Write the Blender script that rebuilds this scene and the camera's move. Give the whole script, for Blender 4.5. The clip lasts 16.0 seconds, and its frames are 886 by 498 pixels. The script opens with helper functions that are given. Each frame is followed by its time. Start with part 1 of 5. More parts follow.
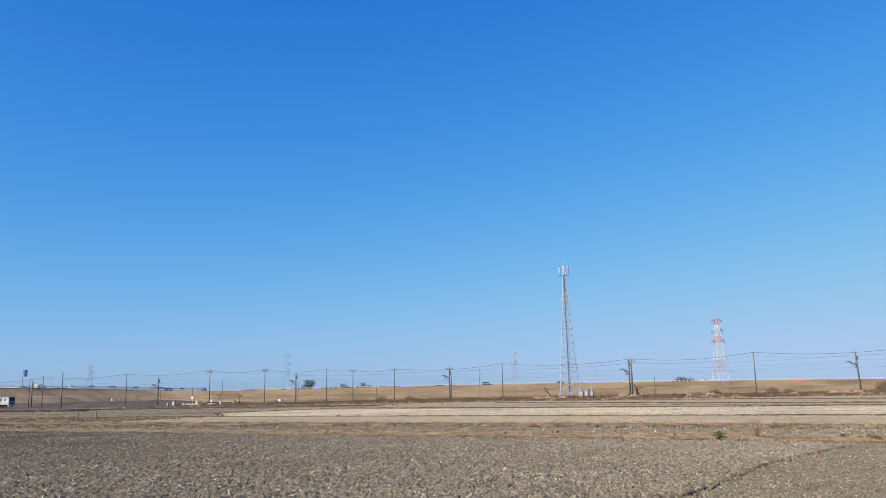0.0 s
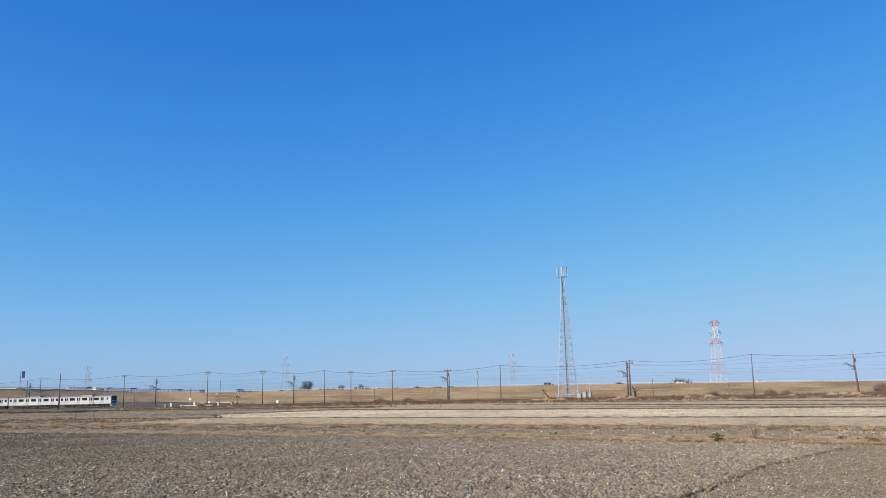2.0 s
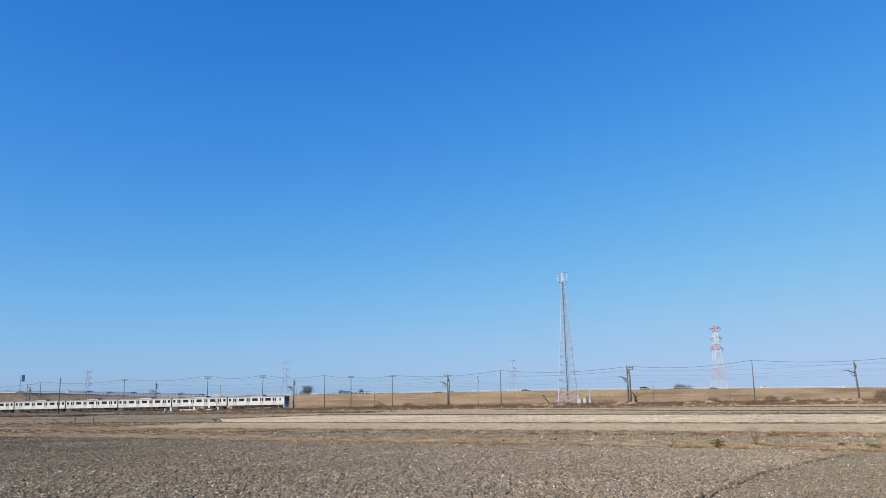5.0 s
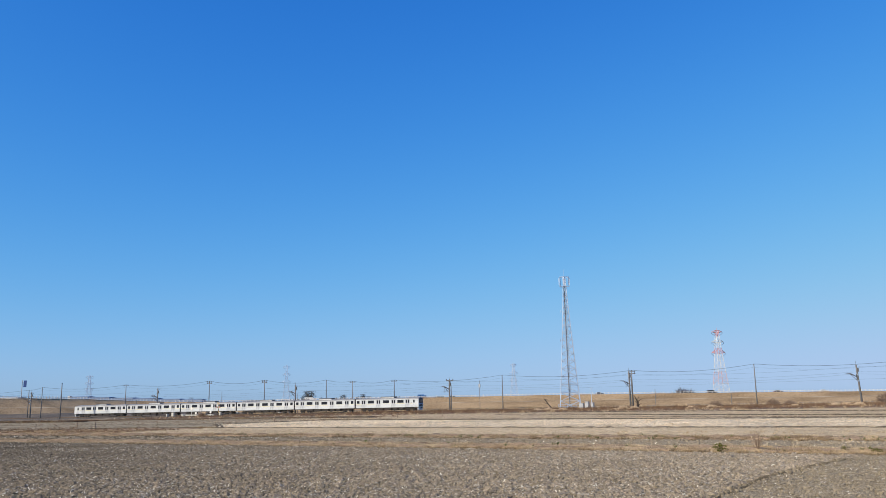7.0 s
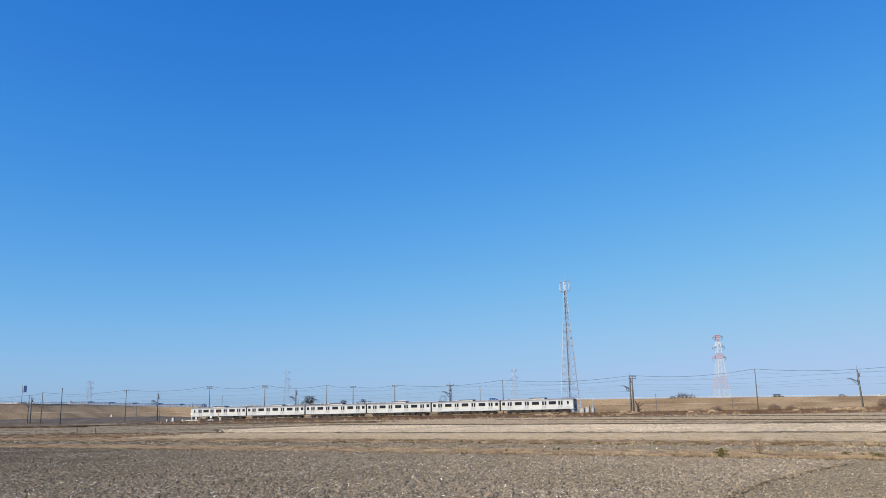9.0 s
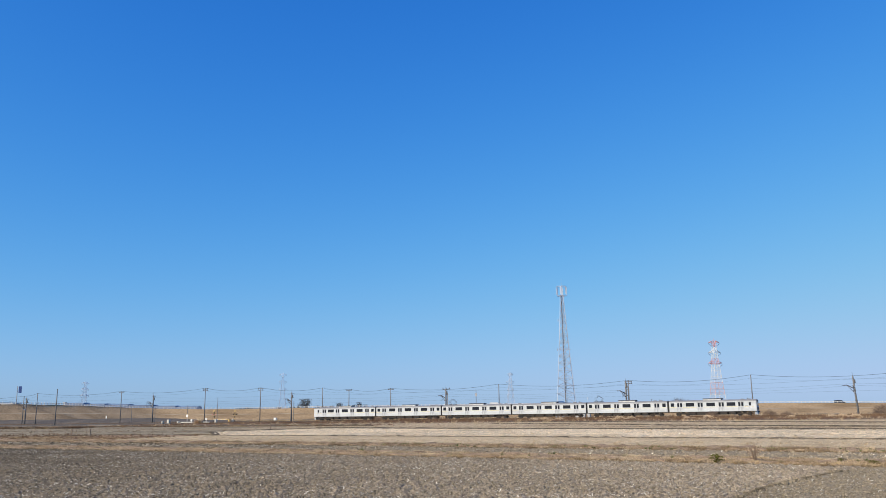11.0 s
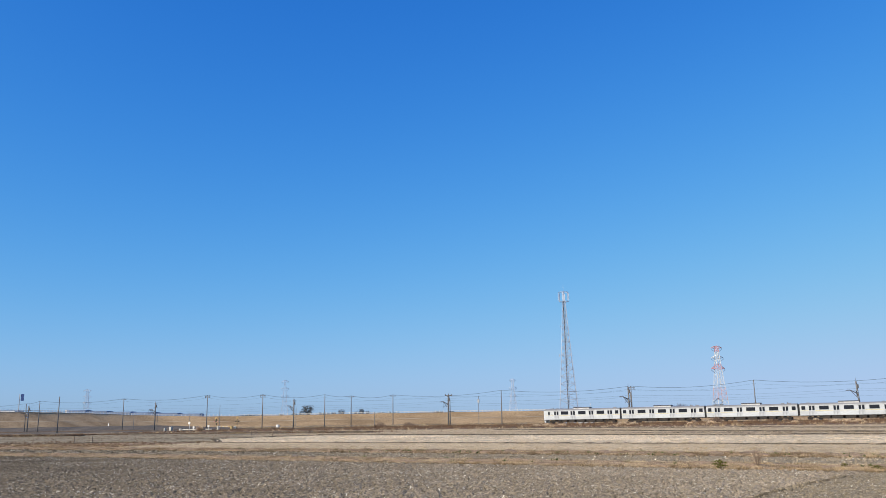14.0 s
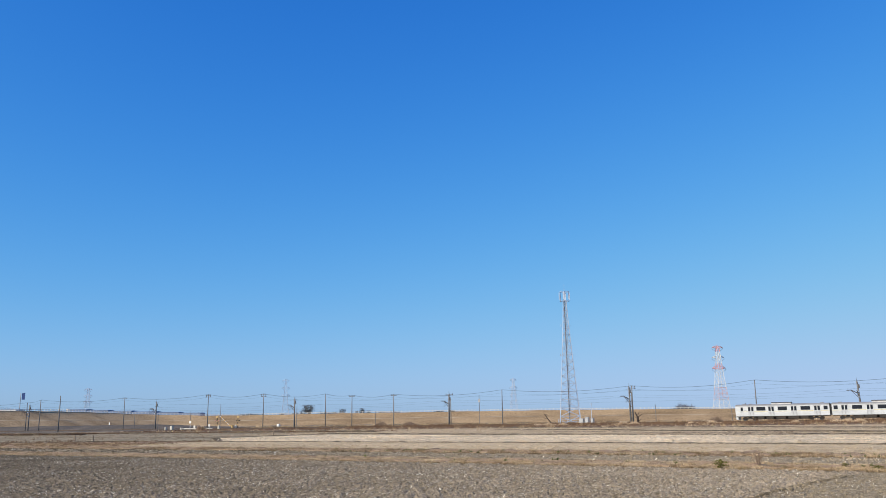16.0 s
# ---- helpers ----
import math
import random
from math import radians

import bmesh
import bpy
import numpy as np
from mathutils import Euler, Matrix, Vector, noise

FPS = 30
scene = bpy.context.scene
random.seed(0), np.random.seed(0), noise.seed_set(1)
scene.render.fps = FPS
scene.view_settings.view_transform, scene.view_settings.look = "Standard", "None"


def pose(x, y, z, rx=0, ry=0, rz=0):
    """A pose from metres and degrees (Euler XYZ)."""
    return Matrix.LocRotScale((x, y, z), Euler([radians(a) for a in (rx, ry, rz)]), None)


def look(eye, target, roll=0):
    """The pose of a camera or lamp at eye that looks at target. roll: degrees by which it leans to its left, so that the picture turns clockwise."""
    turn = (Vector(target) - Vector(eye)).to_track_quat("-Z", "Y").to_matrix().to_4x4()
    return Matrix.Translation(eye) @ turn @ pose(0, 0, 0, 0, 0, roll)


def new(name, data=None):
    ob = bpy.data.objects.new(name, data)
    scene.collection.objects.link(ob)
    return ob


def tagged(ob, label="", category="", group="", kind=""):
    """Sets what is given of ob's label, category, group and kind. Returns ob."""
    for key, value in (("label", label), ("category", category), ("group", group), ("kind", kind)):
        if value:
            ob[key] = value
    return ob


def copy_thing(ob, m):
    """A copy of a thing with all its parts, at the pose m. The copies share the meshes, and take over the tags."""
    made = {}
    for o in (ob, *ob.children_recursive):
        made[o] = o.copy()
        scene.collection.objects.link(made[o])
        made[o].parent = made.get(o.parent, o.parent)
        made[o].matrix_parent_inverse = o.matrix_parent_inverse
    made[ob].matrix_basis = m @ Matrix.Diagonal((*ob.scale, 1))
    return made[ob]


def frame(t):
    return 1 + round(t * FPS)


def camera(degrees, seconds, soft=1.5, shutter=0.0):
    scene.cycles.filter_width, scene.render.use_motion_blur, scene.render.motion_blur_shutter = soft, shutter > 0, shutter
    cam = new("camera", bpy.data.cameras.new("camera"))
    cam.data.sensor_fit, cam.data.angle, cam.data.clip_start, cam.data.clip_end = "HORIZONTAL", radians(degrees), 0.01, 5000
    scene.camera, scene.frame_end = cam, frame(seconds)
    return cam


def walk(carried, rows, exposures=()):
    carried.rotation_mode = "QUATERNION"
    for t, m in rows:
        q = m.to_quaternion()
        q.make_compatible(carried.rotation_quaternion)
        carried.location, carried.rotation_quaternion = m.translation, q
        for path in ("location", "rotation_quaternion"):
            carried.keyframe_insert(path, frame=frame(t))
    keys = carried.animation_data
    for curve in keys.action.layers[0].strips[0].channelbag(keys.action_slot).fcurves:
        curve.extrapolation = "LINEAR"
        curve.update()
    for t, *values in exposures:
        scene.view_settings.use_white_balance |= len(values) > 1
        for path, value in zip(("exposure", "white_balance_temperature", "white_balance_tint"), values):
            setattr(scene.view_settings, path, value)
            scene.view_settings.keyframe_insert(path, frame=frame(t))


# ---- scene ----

EYE = 1.7
PATH = [
    (0.0, 0.0, 9.974, 1.1), (0.5, 0.032, 9.992, 1.06), (1.0, 0.124, 10.029, 1.07), (1.5, 0.136, 10.053, 1.05),
    (2.0, 0.127, 10.083, 1.044), (2.5, 0.121, 10.149, 0.985), (3.0, 0.153, 10.197, 0.975), (3.5, 0.148, 10.224, 0.897),
    (4.0, 0.147, 10.271, 0.843), (6.5, -0.01, 10.674, 0.965), (7.0, 0.002, 10.744, 1.007), (7.5, 0.021, 10.87, 1.065),
    (8.0, -0.012, 10.922, 1.113), (8.5, -0.042, 10.986, 1.087), (9.0, -0.025, 11.09, 1.016), (11.5, 0.2, 11.382, 0.593),
    (12.0, 0.172, 11.433, 0.735), (12.5, 0.143, 11.486, 0.847), (13.0, 0.094, 11.589, 0.923), (13.5, 0.068, 11.661, 0.856),
    (14.0, 0.062, 11.765, 0.806), (14.5, 0.052, 11.846, 0.732), (15.0, -0.016, 11.787, 0.735), (15.5, 0.007, 11.774, 0.768),
    (16.0, -0.003, 11.729, 0.732)]


def aim(yaw, tilt, lean):
    """The pose of the camera on its spot: degrees to the right, upwards, and leaning to its right."""
    a, b = radians(yaw), radians(tilt)
    way = Vector((math.sin(a) * math.cos(b), math.cos(a) * math.cos(b), math.sin(b)))
    eye = Vector((0, 0, EYE))
    return look(eye, eye + way, -lean)


cam = camera(56.79, 16.0, soft=0.7)
walk(cam, [(t, aim(a, b, c)) for t, a, b, c in PATH])

# ---- light ----
SUN_AZ, SUN_EL = radians(238), radians(30)   # azimuth clockwise from +y
scene.view_settings.exposure = 0.25
world = bpy.data.worlds.new("sky")
scene.world = world
world.use_nodes = True
wn, wl = world.node_tree.nodes, world.node_tree.links
sky = wn.new("ShaderNodeTexSky")
sky.sky_type = "NISHITA"
sky.sun_disc = False
sky.sun_elevation = SUN_EL
sky.sun_rotation = SUN_AZ
sky.altitude = 0
sky.air_density, sky.dust_density, sky.ozone_density = 1.0, 0.5, 3.0
wn["Background"].inputs["Strength"].default_value = 0.1


def sky_channel(source, power, gain, damp):
    """Clears the winter sky: c becomes gain c^power / (1 + damp c^2), channel by channel."""
    def op(kind, a, b):
        q = wn.new("ShaderNodeMath")
        q.operation = kind
        for i, v in enumerate((a, b)):
            if isinstance(v, (int, float)):
                q.inputs[i].default_value = v
            else:
                wl.new(v, q.inputs[i])
        return q.outputs[0]
    c = op("MULTIPLY", source, 0.12)
    top = op("MULTIPLY", op("POWER", c, power), gain * SKY_GAIN)
    low = op("ADD", op("MULTIPLY", op("MULTIPLY", c, c), damp), 1.0)
    return op("DIVIDE", top, low)


SKY_GAIN = 8.4
split, joined = wn.new("ShaderNodeSeparateColor"), wn.new("ShaderNodeCombineColor")
wl.new(sky.outputs["Color"], split.inputs[0])
for i, (power, gain, damp) in enumerate(((2.2, 3.32, 6.0), (1.25, 1.46, 1.5), (0.8, 1.6, 0.95))):
    wl.new(sky_channel(split.outputs[i], power, gain, damp), joined.inputs[i])
wl.new(joined.outputs[0], wn["Background"].inputs["Color"])

sun = new("sun", bpy.data.lights.new("sun", "SUN"))
sun.data.energy = 5.0
sun.data.angle = radians(0.53)
sun.data.color = (1.0, 0.90, 0.75)
sun.matrix_world = look((0, 0, 0), (-math.sin(SUN_AZ) * math.cos(SUN_EL), -math.cos(SUN_AZ) * math.cos(SUN_EL), -math.sin(SUN_EL)))

# ---- materials ----


def material(name, base, rough=0.8, metal=0.0, spread=0.25, scale=2.0, fine=30.0, bump=0.0, coords="Object", stretch=(1, 1, 1), tint=None, piece=0.0, spec=0.3, light_drift=False):
    """A surface of one base colour that varies at two scales, with relief. tint: the colour of its stains."""
    m = bpy.data.materials.new(name)
    m.use_nodes = True
    n, l = m.node_tree.nodes, m.node_tree.links
    b = n["Principled BSDF"]
    b.inputs["Roughness"].default_value, b.inputs["Metallic"].default_value = rough, metal
    b.inputs["Specular IOR Level"].default_value = spec
    tc, mp = n.new("ShaderNodeTexCoord"), n.new("ShaderNodeMapping")
    mp.inputs["Scale"].default_value = stretch
    l.new(tc.outputs[coords], mp.inputs["Vector"])
    big, small = n.new("ShaderNodeTexNoise"), n.new("ShaderNodeTexNoise")
    for t, s, d in ((big, scale, 5), (small, fine, 4)):
        t.inputs["Scale"].default_value, t.inputs["Detail"].default_value = s, d
        t.inputs["Roughness"].default_value = 0.62
        l.new(mp.outputs[0], t.inputs["Vector"])
    mix = n.new("ShaderNodeMix")
    mix.data_type = "RGBA"
    dark = tint or [c * 0.55 for c in base]
    mix.inputs["A"].default_value, mix.inputs["B"].default_value = (*base, 1), (*dark, 1)
    ramp = n.new("ShaderNodeValToRGB")
    ramp.color_ramp.elements[0].position, ramp.color_ramp.elements[1].position = 0.42, 0.7
    l.new(big.outputs["Fac"], ramp.inputs[0])
    l.new(ramp.outputs[0], mix.inputs["Factor"])
    hsv = n.new("ShaderNodeHueSaturation")
    mr = n.new("ShaderNodeMapRange")
    mr.inputs["From Min"].default_value, mr.inputs["From Max"].default_value = 0.3, 0.7
    mr.inputs["To Min"].default_value, mr.inputs["To Max"].default_value = 1 - spread, 1 + spread
    l.new(small.outputs["Fac"], mr.inputs["Value"])
    value = mr.outputs[0]
    if piece:
        info = n.new("ShaderNodeNewGeometry")
        pr, mu = n.new("ShaderNodeMapRange"), n.new("ShaderNodeMath")
        pr.inputs["To Min"].default_value, pr.inputs["To Max"].default_value = 1 - piece, 1 + piece
        mu.operation = "MULTIPLY"
        l.new(info.outputs["Random Per Island"], pr.inputs["Value"])
        l.new(pr.outputs[0], mu.inputs[0])
        l.new(value, mu.inputs[1])
        value = mu.outputs[0]
    if light_drift:   # uneven light over the field is put into the colour, darker towards -x
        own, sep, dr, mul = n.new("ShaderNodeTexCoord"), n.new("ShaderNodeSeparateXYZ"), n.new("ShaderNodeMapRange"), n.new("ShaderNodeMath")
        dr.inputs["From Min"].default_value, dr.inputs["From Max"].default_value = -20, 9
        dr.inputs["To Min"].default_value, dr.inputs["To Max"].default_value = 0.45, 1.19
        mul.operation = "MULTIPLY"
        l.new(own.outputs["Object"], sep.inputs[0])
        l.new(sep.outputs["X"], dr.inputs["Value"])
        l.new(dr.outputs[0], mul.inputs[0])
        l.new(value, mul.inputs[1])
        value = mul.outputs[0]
    l.new(value, hsv.inputs["Value"])
    l.new(mix.outputs["Result"], hsv.inputs["Color"])
    l.new(hsv.outputs[0], b.inputs["Base Color"])
    if bump:
        bp = n.new("ShaderNodeBump")
        bp.inputs["Strength"].default_value, bp.inputs["Distance"].default_value = 0.7, bump
        l.new(small.outputs["Fac"], bp.inputs["Height"])
        l.new(bp.outputs[0], b.inputs["Normal"])
    return m


# Ploughed soil and its clods both carry the painted light gradient along x.
SOIL = material("ploughed_soil", (0.268, 0.213, 0.143), 0.95, spread=0.65, scale=0.35, fine=20, bump=0.05, tint=(0.335, 0.268, 0.182), spec=0.1, light_drift=True)
CLOD = material("soil_clod", (0.272, 0.221, 0.151), 0.95, spread=0.3, scale=3, fine=20, piece=0.22, spec=0.1, light_drift=True)
SOIL_FINE = material("smooth_pale_soil", (0.262, 0.21, 0.135), 0.95, spread=0.55, scale=0.5, fine=26, bump=0.04, tint=(0.32, 0.258, 0.165), spec=0.1)
CLOD_FINE = material("pale_soil_crumb", (0.262, 0.212, 0.142), 0.95, spread=0.3, scale=3, fine=30, piece=0.25, spec=0.1)
DARK_SOIL = material("dark_soil", (0.185, 0.147, 0.097), 0.95, spread=0.4, scale=0.8, fine=20, bump=0.04, spec=0.1)
CHAFF = material("pale_straw_scraps", (0.62, 0.56, 0.44), 0.8, spread=0.15, piece=0.45, spec=0.1)
DRY = material("dry_grass_blades", (0.545, 0.42, 0.265), 0.8, spread=0.15, scale=0.25, fine=5, tint=(0.41, 0.285, 0.145), piece=0.35, spec=0.1)
PAMPAS = material("pale_long_grass", (0.64, 0.50, 0.35), 0.85, spread=0.15, scale=0.6, fine=6, tint=(0.50, 0.37, 0.24), piece=0.3, spec=0.1)
BANK_WEED = material("brown_bank_grass", (0.27, 0.195, 0.112), 0.85, spread=0.2, scale=0.3, fine=5, tint=(0.17, 0.115, 0.065), piece=0.35, spec=0.1)
WEED = material("brown_weed_blades", (0.17, 0.104, 0.064), 0.85, spread=0.2, scale=0.2, fine=5, tint=(0.235, 0.148, 0.088), piece=0.35, spec=0.1)
GREEN = material("low_green_weeds", (0.10, 0.13, 0.035), 0.8, spread=0.2, piece=0.3, spec=0.2)
TURF = material("dry_turf", (0.36, 0.25, 0.15), 0.9, spread=0.5, scale=0.9, fine=12, bump=0.06, tint=(0.18, 0.125, 0.075), spec=0.1)
STUBBLE_SOIL = material("stubble_soil", (0.56, 0.44, 0.275), 0.9, spread=0.4, scale=0.12, fine=2.5, bump=0.05, tint=(0.37, 0.28, 0.17), stretch=(0.25, 1, 1), coords="UV", spec=0.1)
STRAW_BED = material("cut_straw_bed", (0.80, 0.665, 0.46), 0.85, spread=0.5, scale=0.15, fine=2.6, bump=0.06, tint=(0.56, 0.45, 0.285), stretch=(0.35, 1, 1), coords="UV", spec=0.05)
FAR_STUBBLE = material("grey_stubble_stalks", (0.56, 0.45, 0.30), 0.85, spread=0.2, scale=0.1, tint=(0.36, 0.28, 0.185), piece=0.4, spec=0.05)
FAR_STUBBLE_SOIL = material("far_stubble_soil", (0.47, 0.37, 0.24), 0.9, spread=0.4, scale=0.12, fine=2.5, bump=0.05, tint=(0.29, 0.22, 0.14), stretch=(0.25, 1, 1), coords="UV", spec=0.1)
STUBBLE = material("dull_stubble_stalks", (0.62, 0.50, 0.325), 0.85, spread=0.2, scale=0.1, tint=(0.44, 0.345, 0.215), piece=0.4, spec=0.05)
STRAW = material("stubble_straw", (0.86, 0.72, 0.50), 0.85, spread=0.15, scale=0.1, piece=0.45, spec=0.05)
FURROW = material("dark_ridge_earth", (0.125, 0.096, 0.06), 0.95, spread=0.3, scale=0.6, fine=9, bump=0.03, spec=0.1)
GREY_FIELD = material("grey_fallow_soil", (0.30, 0.245, 0.155), 0.95, spread=0.5, scale=0.14, fine=2.0, bump=0.06, tint=(0.17, 0.135, 0.085), stretch=(0.2, 1, 1), coords="UV", spec=0.1)
EARTH = material("dry_earth", (0.26, 0.20, 0.13), 0.95, spread=0.25, scale=0.02, fine=0.7, tint=(0.20, 0.15, 0.09), spec=0.1)
WEED_BANK = material("weedy_bank", (0.15, 0.095, 0.06), 0.95, spread=0.35, scale=0.08, fine=1.5, bump=0.08, tint=(0.22, 0.15, 0.09), spec=0.1)
BALLAST = material("grey_ballast", (0.105, 0.092, 0.078), 0.95, spread=0.5, scale=0.12, fine=3, bump=0.1, tint=(0.15, 0.125, 0.10), spec=0.05)
LEVEE = material("dry_levee_grass", (0.385, 0.27, 0.15), 0.95, spread=0.5, scale=0.03, fine=1.2, bump=0.15, tint=(0.22, 0.148, 0.078), stretch=(1, 2.2, 2.2), spec=0.05)
PATH_DIRT = material("pale_path_dirt", (0.46, 0.36, 0.23), 0.95, spread=0.2, scale=0.1, fine=1.5, spec=0.1)
ASPHALT = material("asphalt", (0.055, 0.055, 0.055), 0.9, spread=0.2, scale=0.5, fine=15)
WHITE_PAINT = material("white_paint", (0.68, 0.67, 0.63), 0.5, spread=0.08, scale=0.6, tint=(0.52, 0.50, 0.45))
STEEL = material("galvanised_steel", (0.42, 0.50, 0.61), 0.5, spread=0.1, scale=0.4, tint=(0.33, 0.40, 0.50))
CABINET = material("grey_cabinet_paint", (0.38, 0.385, 0.39), 0.6, spread=0.15, scale=1.0)
DARK_STEEL = material("dark_steel", (0.10, 0.10, 0.105), 0.6, 0.3, spread=0.15, scale=0.6)
RAIL = material("rusty_rail", (0.11, 0.075, 0.05), 0.6, 0.4, spread=0.2)
SLEEPER = material("concrete_sleeper", (0.17, 0.15, 0.13), 0.9, spread=0.2)
CONCRETE = material("pole_concrete", (0.17, 0.165, 0.158), 0.85, spread=0.15, scale=0.8, fine=12, tint=(0.11, 0.105, 0.10))
WOOD = material("weathered_wood", (0.24, 0.18, 0.13), 0.9, spread=0.25, scale=2, stretch=(1, 1, 0.15))
# Both pylon paints are paled to put distance haze into their colour.
RED_PAINT = material("red_pylon_paint", (0.66, 0.29, 0.26), 0.55, spread=0.1, scale=0.3)
PALE_STEEL = material("haze_pale_pylon_steel", (0.49, 0.575, 0.70), 0.6, spread=0.05, scale=0.1)
CABLE = material("black_cable", (0.05, 0.05, 0.055), 0.6, spread=0.1)
YELLOW = material("yellow_paint", (0.55, 0.38, 0.16), 0.5, spread=0.1, scale=3)
BRIGHT_YELLOW = material("bright_yellow_paint", (0.72, 0.45, 0.10), 0.5, spread=0.08, scale=3)
BLACK = material("black_paint", (0.02, 0.02, 0.02), 0.5, spread=0.1)
SIGN_BLUE = material("sign_blue", (0.03, 0.07, 0.22), 0.45, spread=0.06)
BARK = material("dark_wet_bark", (0.055, 0.042, 0.035), 0.9, spread=0.25, scale=2)
BUSH_TWIG = material("dense_bush_twigs", (0.23, 0.162, 0.12), 0.9, spread=0.25, piece=0.3)
# Bluish grey of the distant haze is painted into these twigs.
FAR_TWIG = material("hazy_thicket_twigs", (0.13, 0.125, 0.14), 0.9, spread=0.2, piece=0.3)
TWIG = material("bare_twigs", (0.25, 0.175, 0.12), 0.9, spread=0.25, piece=0.25)
# Far tree leaves, tinted blue-grey in place of haze.
LEAF_DARK = material("hazy_foliage", (0.085, 0.105, 0.118), 0.8, spread=0.25, scale=0.4, piece=0.35)
LEAF_GREEN = material("green_leaves", (0.105, 0.105, 0.018), 0.9, spread=0.2, piece=0.5, spec=0.05)
BRUSHED = material("brushed_stainless_body", (0.54, 0.56, 0.57), 0.45, 0.2, spread=0.14, scale=0.25, fine=4, tint=(0.41, 0.425, 0.425), stretch=(0.4, 1, 3))
ROOF_GREY = material("grey_train_roof", (0.25, 0.25, 0.25), 0.7, spread=0.12, scale=0.5, tint=(0.18, 0.18, 0.178))
DOOR_STEEL = material("train_door_steel", (0.56, 0.58, 0.59), 0.4, 0.2, spread=0.06, scale=0.8)
CREAM = material("cream_yellow_band", (0.68, 0.60, 0.33), 0.5, spread=0.05)
AIRCON = material("aircon_cover", (0.60, 0.60, 0.57), 0.6, spread=0.1, scale=0.8)
GRILLE = material("aircon_grille", (0.075, 0.08, 0.095), 0.7, spread=0.2, scale=1.5)
GLASS = material("dark_window_glass", (0.02, 0.024, 0.03), 0.12, spread=0.1, spec=0.3)
CAB_DARK = material("dark_blue_cab_mask", (0.018, 0.026, 0.05), 0.45, spread=0.1, spec=0.25)
UNDER = material("underfloor_grey", (0.035, 0.033, 0.03), 0.85, spread=0.25, scale=1.5, tint=(0.06, 0.045, 0.035))
BOX_WHITE = material("weathered_box_paint", (0.50, 0.475, 0.41), 0.6, spread=0.12, scale=1.2, tint=(0.36, 0.33, 0.27))
RUBBER = material("black_rubber", (0.03, 0.03, 0.03), 0.8, spread=0.1)
LAMP = material("lamp_glass", (0.8, 0.8, 0.75), 0.2, spread=0.05)
BLUE_ROOF = material("blue_sheet_roof", (0.10, 0.20, 0.42), 0.6, spread=0.08, scale=0.02)
# Far hall walls and roofs, lightened towards the blue haze by colour.
FAR_GREY = material("hazy_blue_grey_wall", (0.25, 0.32, 0.44), 0.8, spread=0.1, scale=0.02)
CAR_DARK = material("dark_car_paint", (0.05, 0.065, 0.095), 0.3, spread=0.05, spec=0.5)
CAR_BLUE = material("blue_car_paint", (0.04, 0.13, 0.33), 0.3, spread=0.05, spec=0.5)

# ---- mesh tools ----


class Shape:
    """Gathers vertices and faces of one mesh."""

    def __init__(self):
        self.v, self.f = [], []

    def add(self, verts, faces):
        k = len(self.v)
        self.v += [tuple(p) for p in verts]
        self.f += [tuple(i + k for i in q) for q in faces]
        return self

    def box(self, cx, cy, cz, sx, sy, sz, turn=None):
        pts = [Vector((x * sx / 2, y * sy / 2, z * sz / 2)) for z in (-1, 1) for x, y in ((-1, -1), (1, -1), (1, 1), (-1, 1))]
        if turn is not None:
            pts = [turn @ p for p in pts]
        return self.add([p + Vector((cx, cy, cz)) for p in pts],
                        [(3, 2, 1, 0), (4, 5, 6, 7), (0, 1, 5, 4), (1, 2, 6, 5), (2, 3, 7, 6), (3, 0, 4, 7)])

    def tube(self, a, b, r, r2=None, n=8):
        """A round bar from a to b, capped."""
        a, b = Vector(a), Vector(b)
        r2 = r if r2 is None else r2
        way = (b - a).normalized()
        side = way.cross(Vector((0, 0, 1)) if abs(way.z) < 0.9 else Vector((1, 0, 0))).normalized()
        up = side.cross(way)
        ring = [side * math.cos(i * math.tau / n) + up * math.sin(i * math.tau / n) for i in range(n)]
        return self.add([a + d * r for d in ring] + [b + d * r2 for d in ring],
                        [(i, (i + 1) % n, n + (i + 1) % n, n + i) for i in range(n)] + [tuple(range(n))[::-1], tuple(range(n, 2 * n))])

    def angle(self, a, b, w):
        """A square steel bar."""
        return self.tube(a, b, w * 0.7, n=4)

    def loft(self, rings, closed=True, caps=True):
        n = len(rings[0])
        k = len(self.v)
        for r in rings:
            self.v += [tuple(p) for p in r]
        m = n if closed else n - 1
        for j in range(len(rings) - 1):
            for i in range(m):
                self.f.append((k + j * n + i, k + j * n + (i + 1) % n, k + (j + 1) * n + (i + 1) % n, k + (j + 1) * n + i))
        if caps:
            self.f.append(tuple(k + i for i in range(n))[::-1])
            self.f.append(tuple(k + (len(rings) - 1) * n + i for i in range(n)))
        return self

    def mesh(self, name, mat, smooth=False, bevel=0.0):
        me = bpy.data.meshes.new(name)
        me.from_pydata(self.v, [], self.f)
        if bevel:
            bm = bmesh.new()
            bm.from_mesh(me)
            bmesh.ops.bevel(bm, geom=list(bm.edges), offset=bevel, segments=1, affect="EDGES", profile=0.5)
            bm.to_mesh(me)
            bm.free()
        me.materials.append(mat)
        if smooth:
            me.shade_smooth()
        me.update()
        return me


def thing(name, label, category, m=None, group="", kind=""):
    ob = tagged(new(name), label, category, group, kind)
    if m is not None:
        ob.matrix_basis = m
    return ob


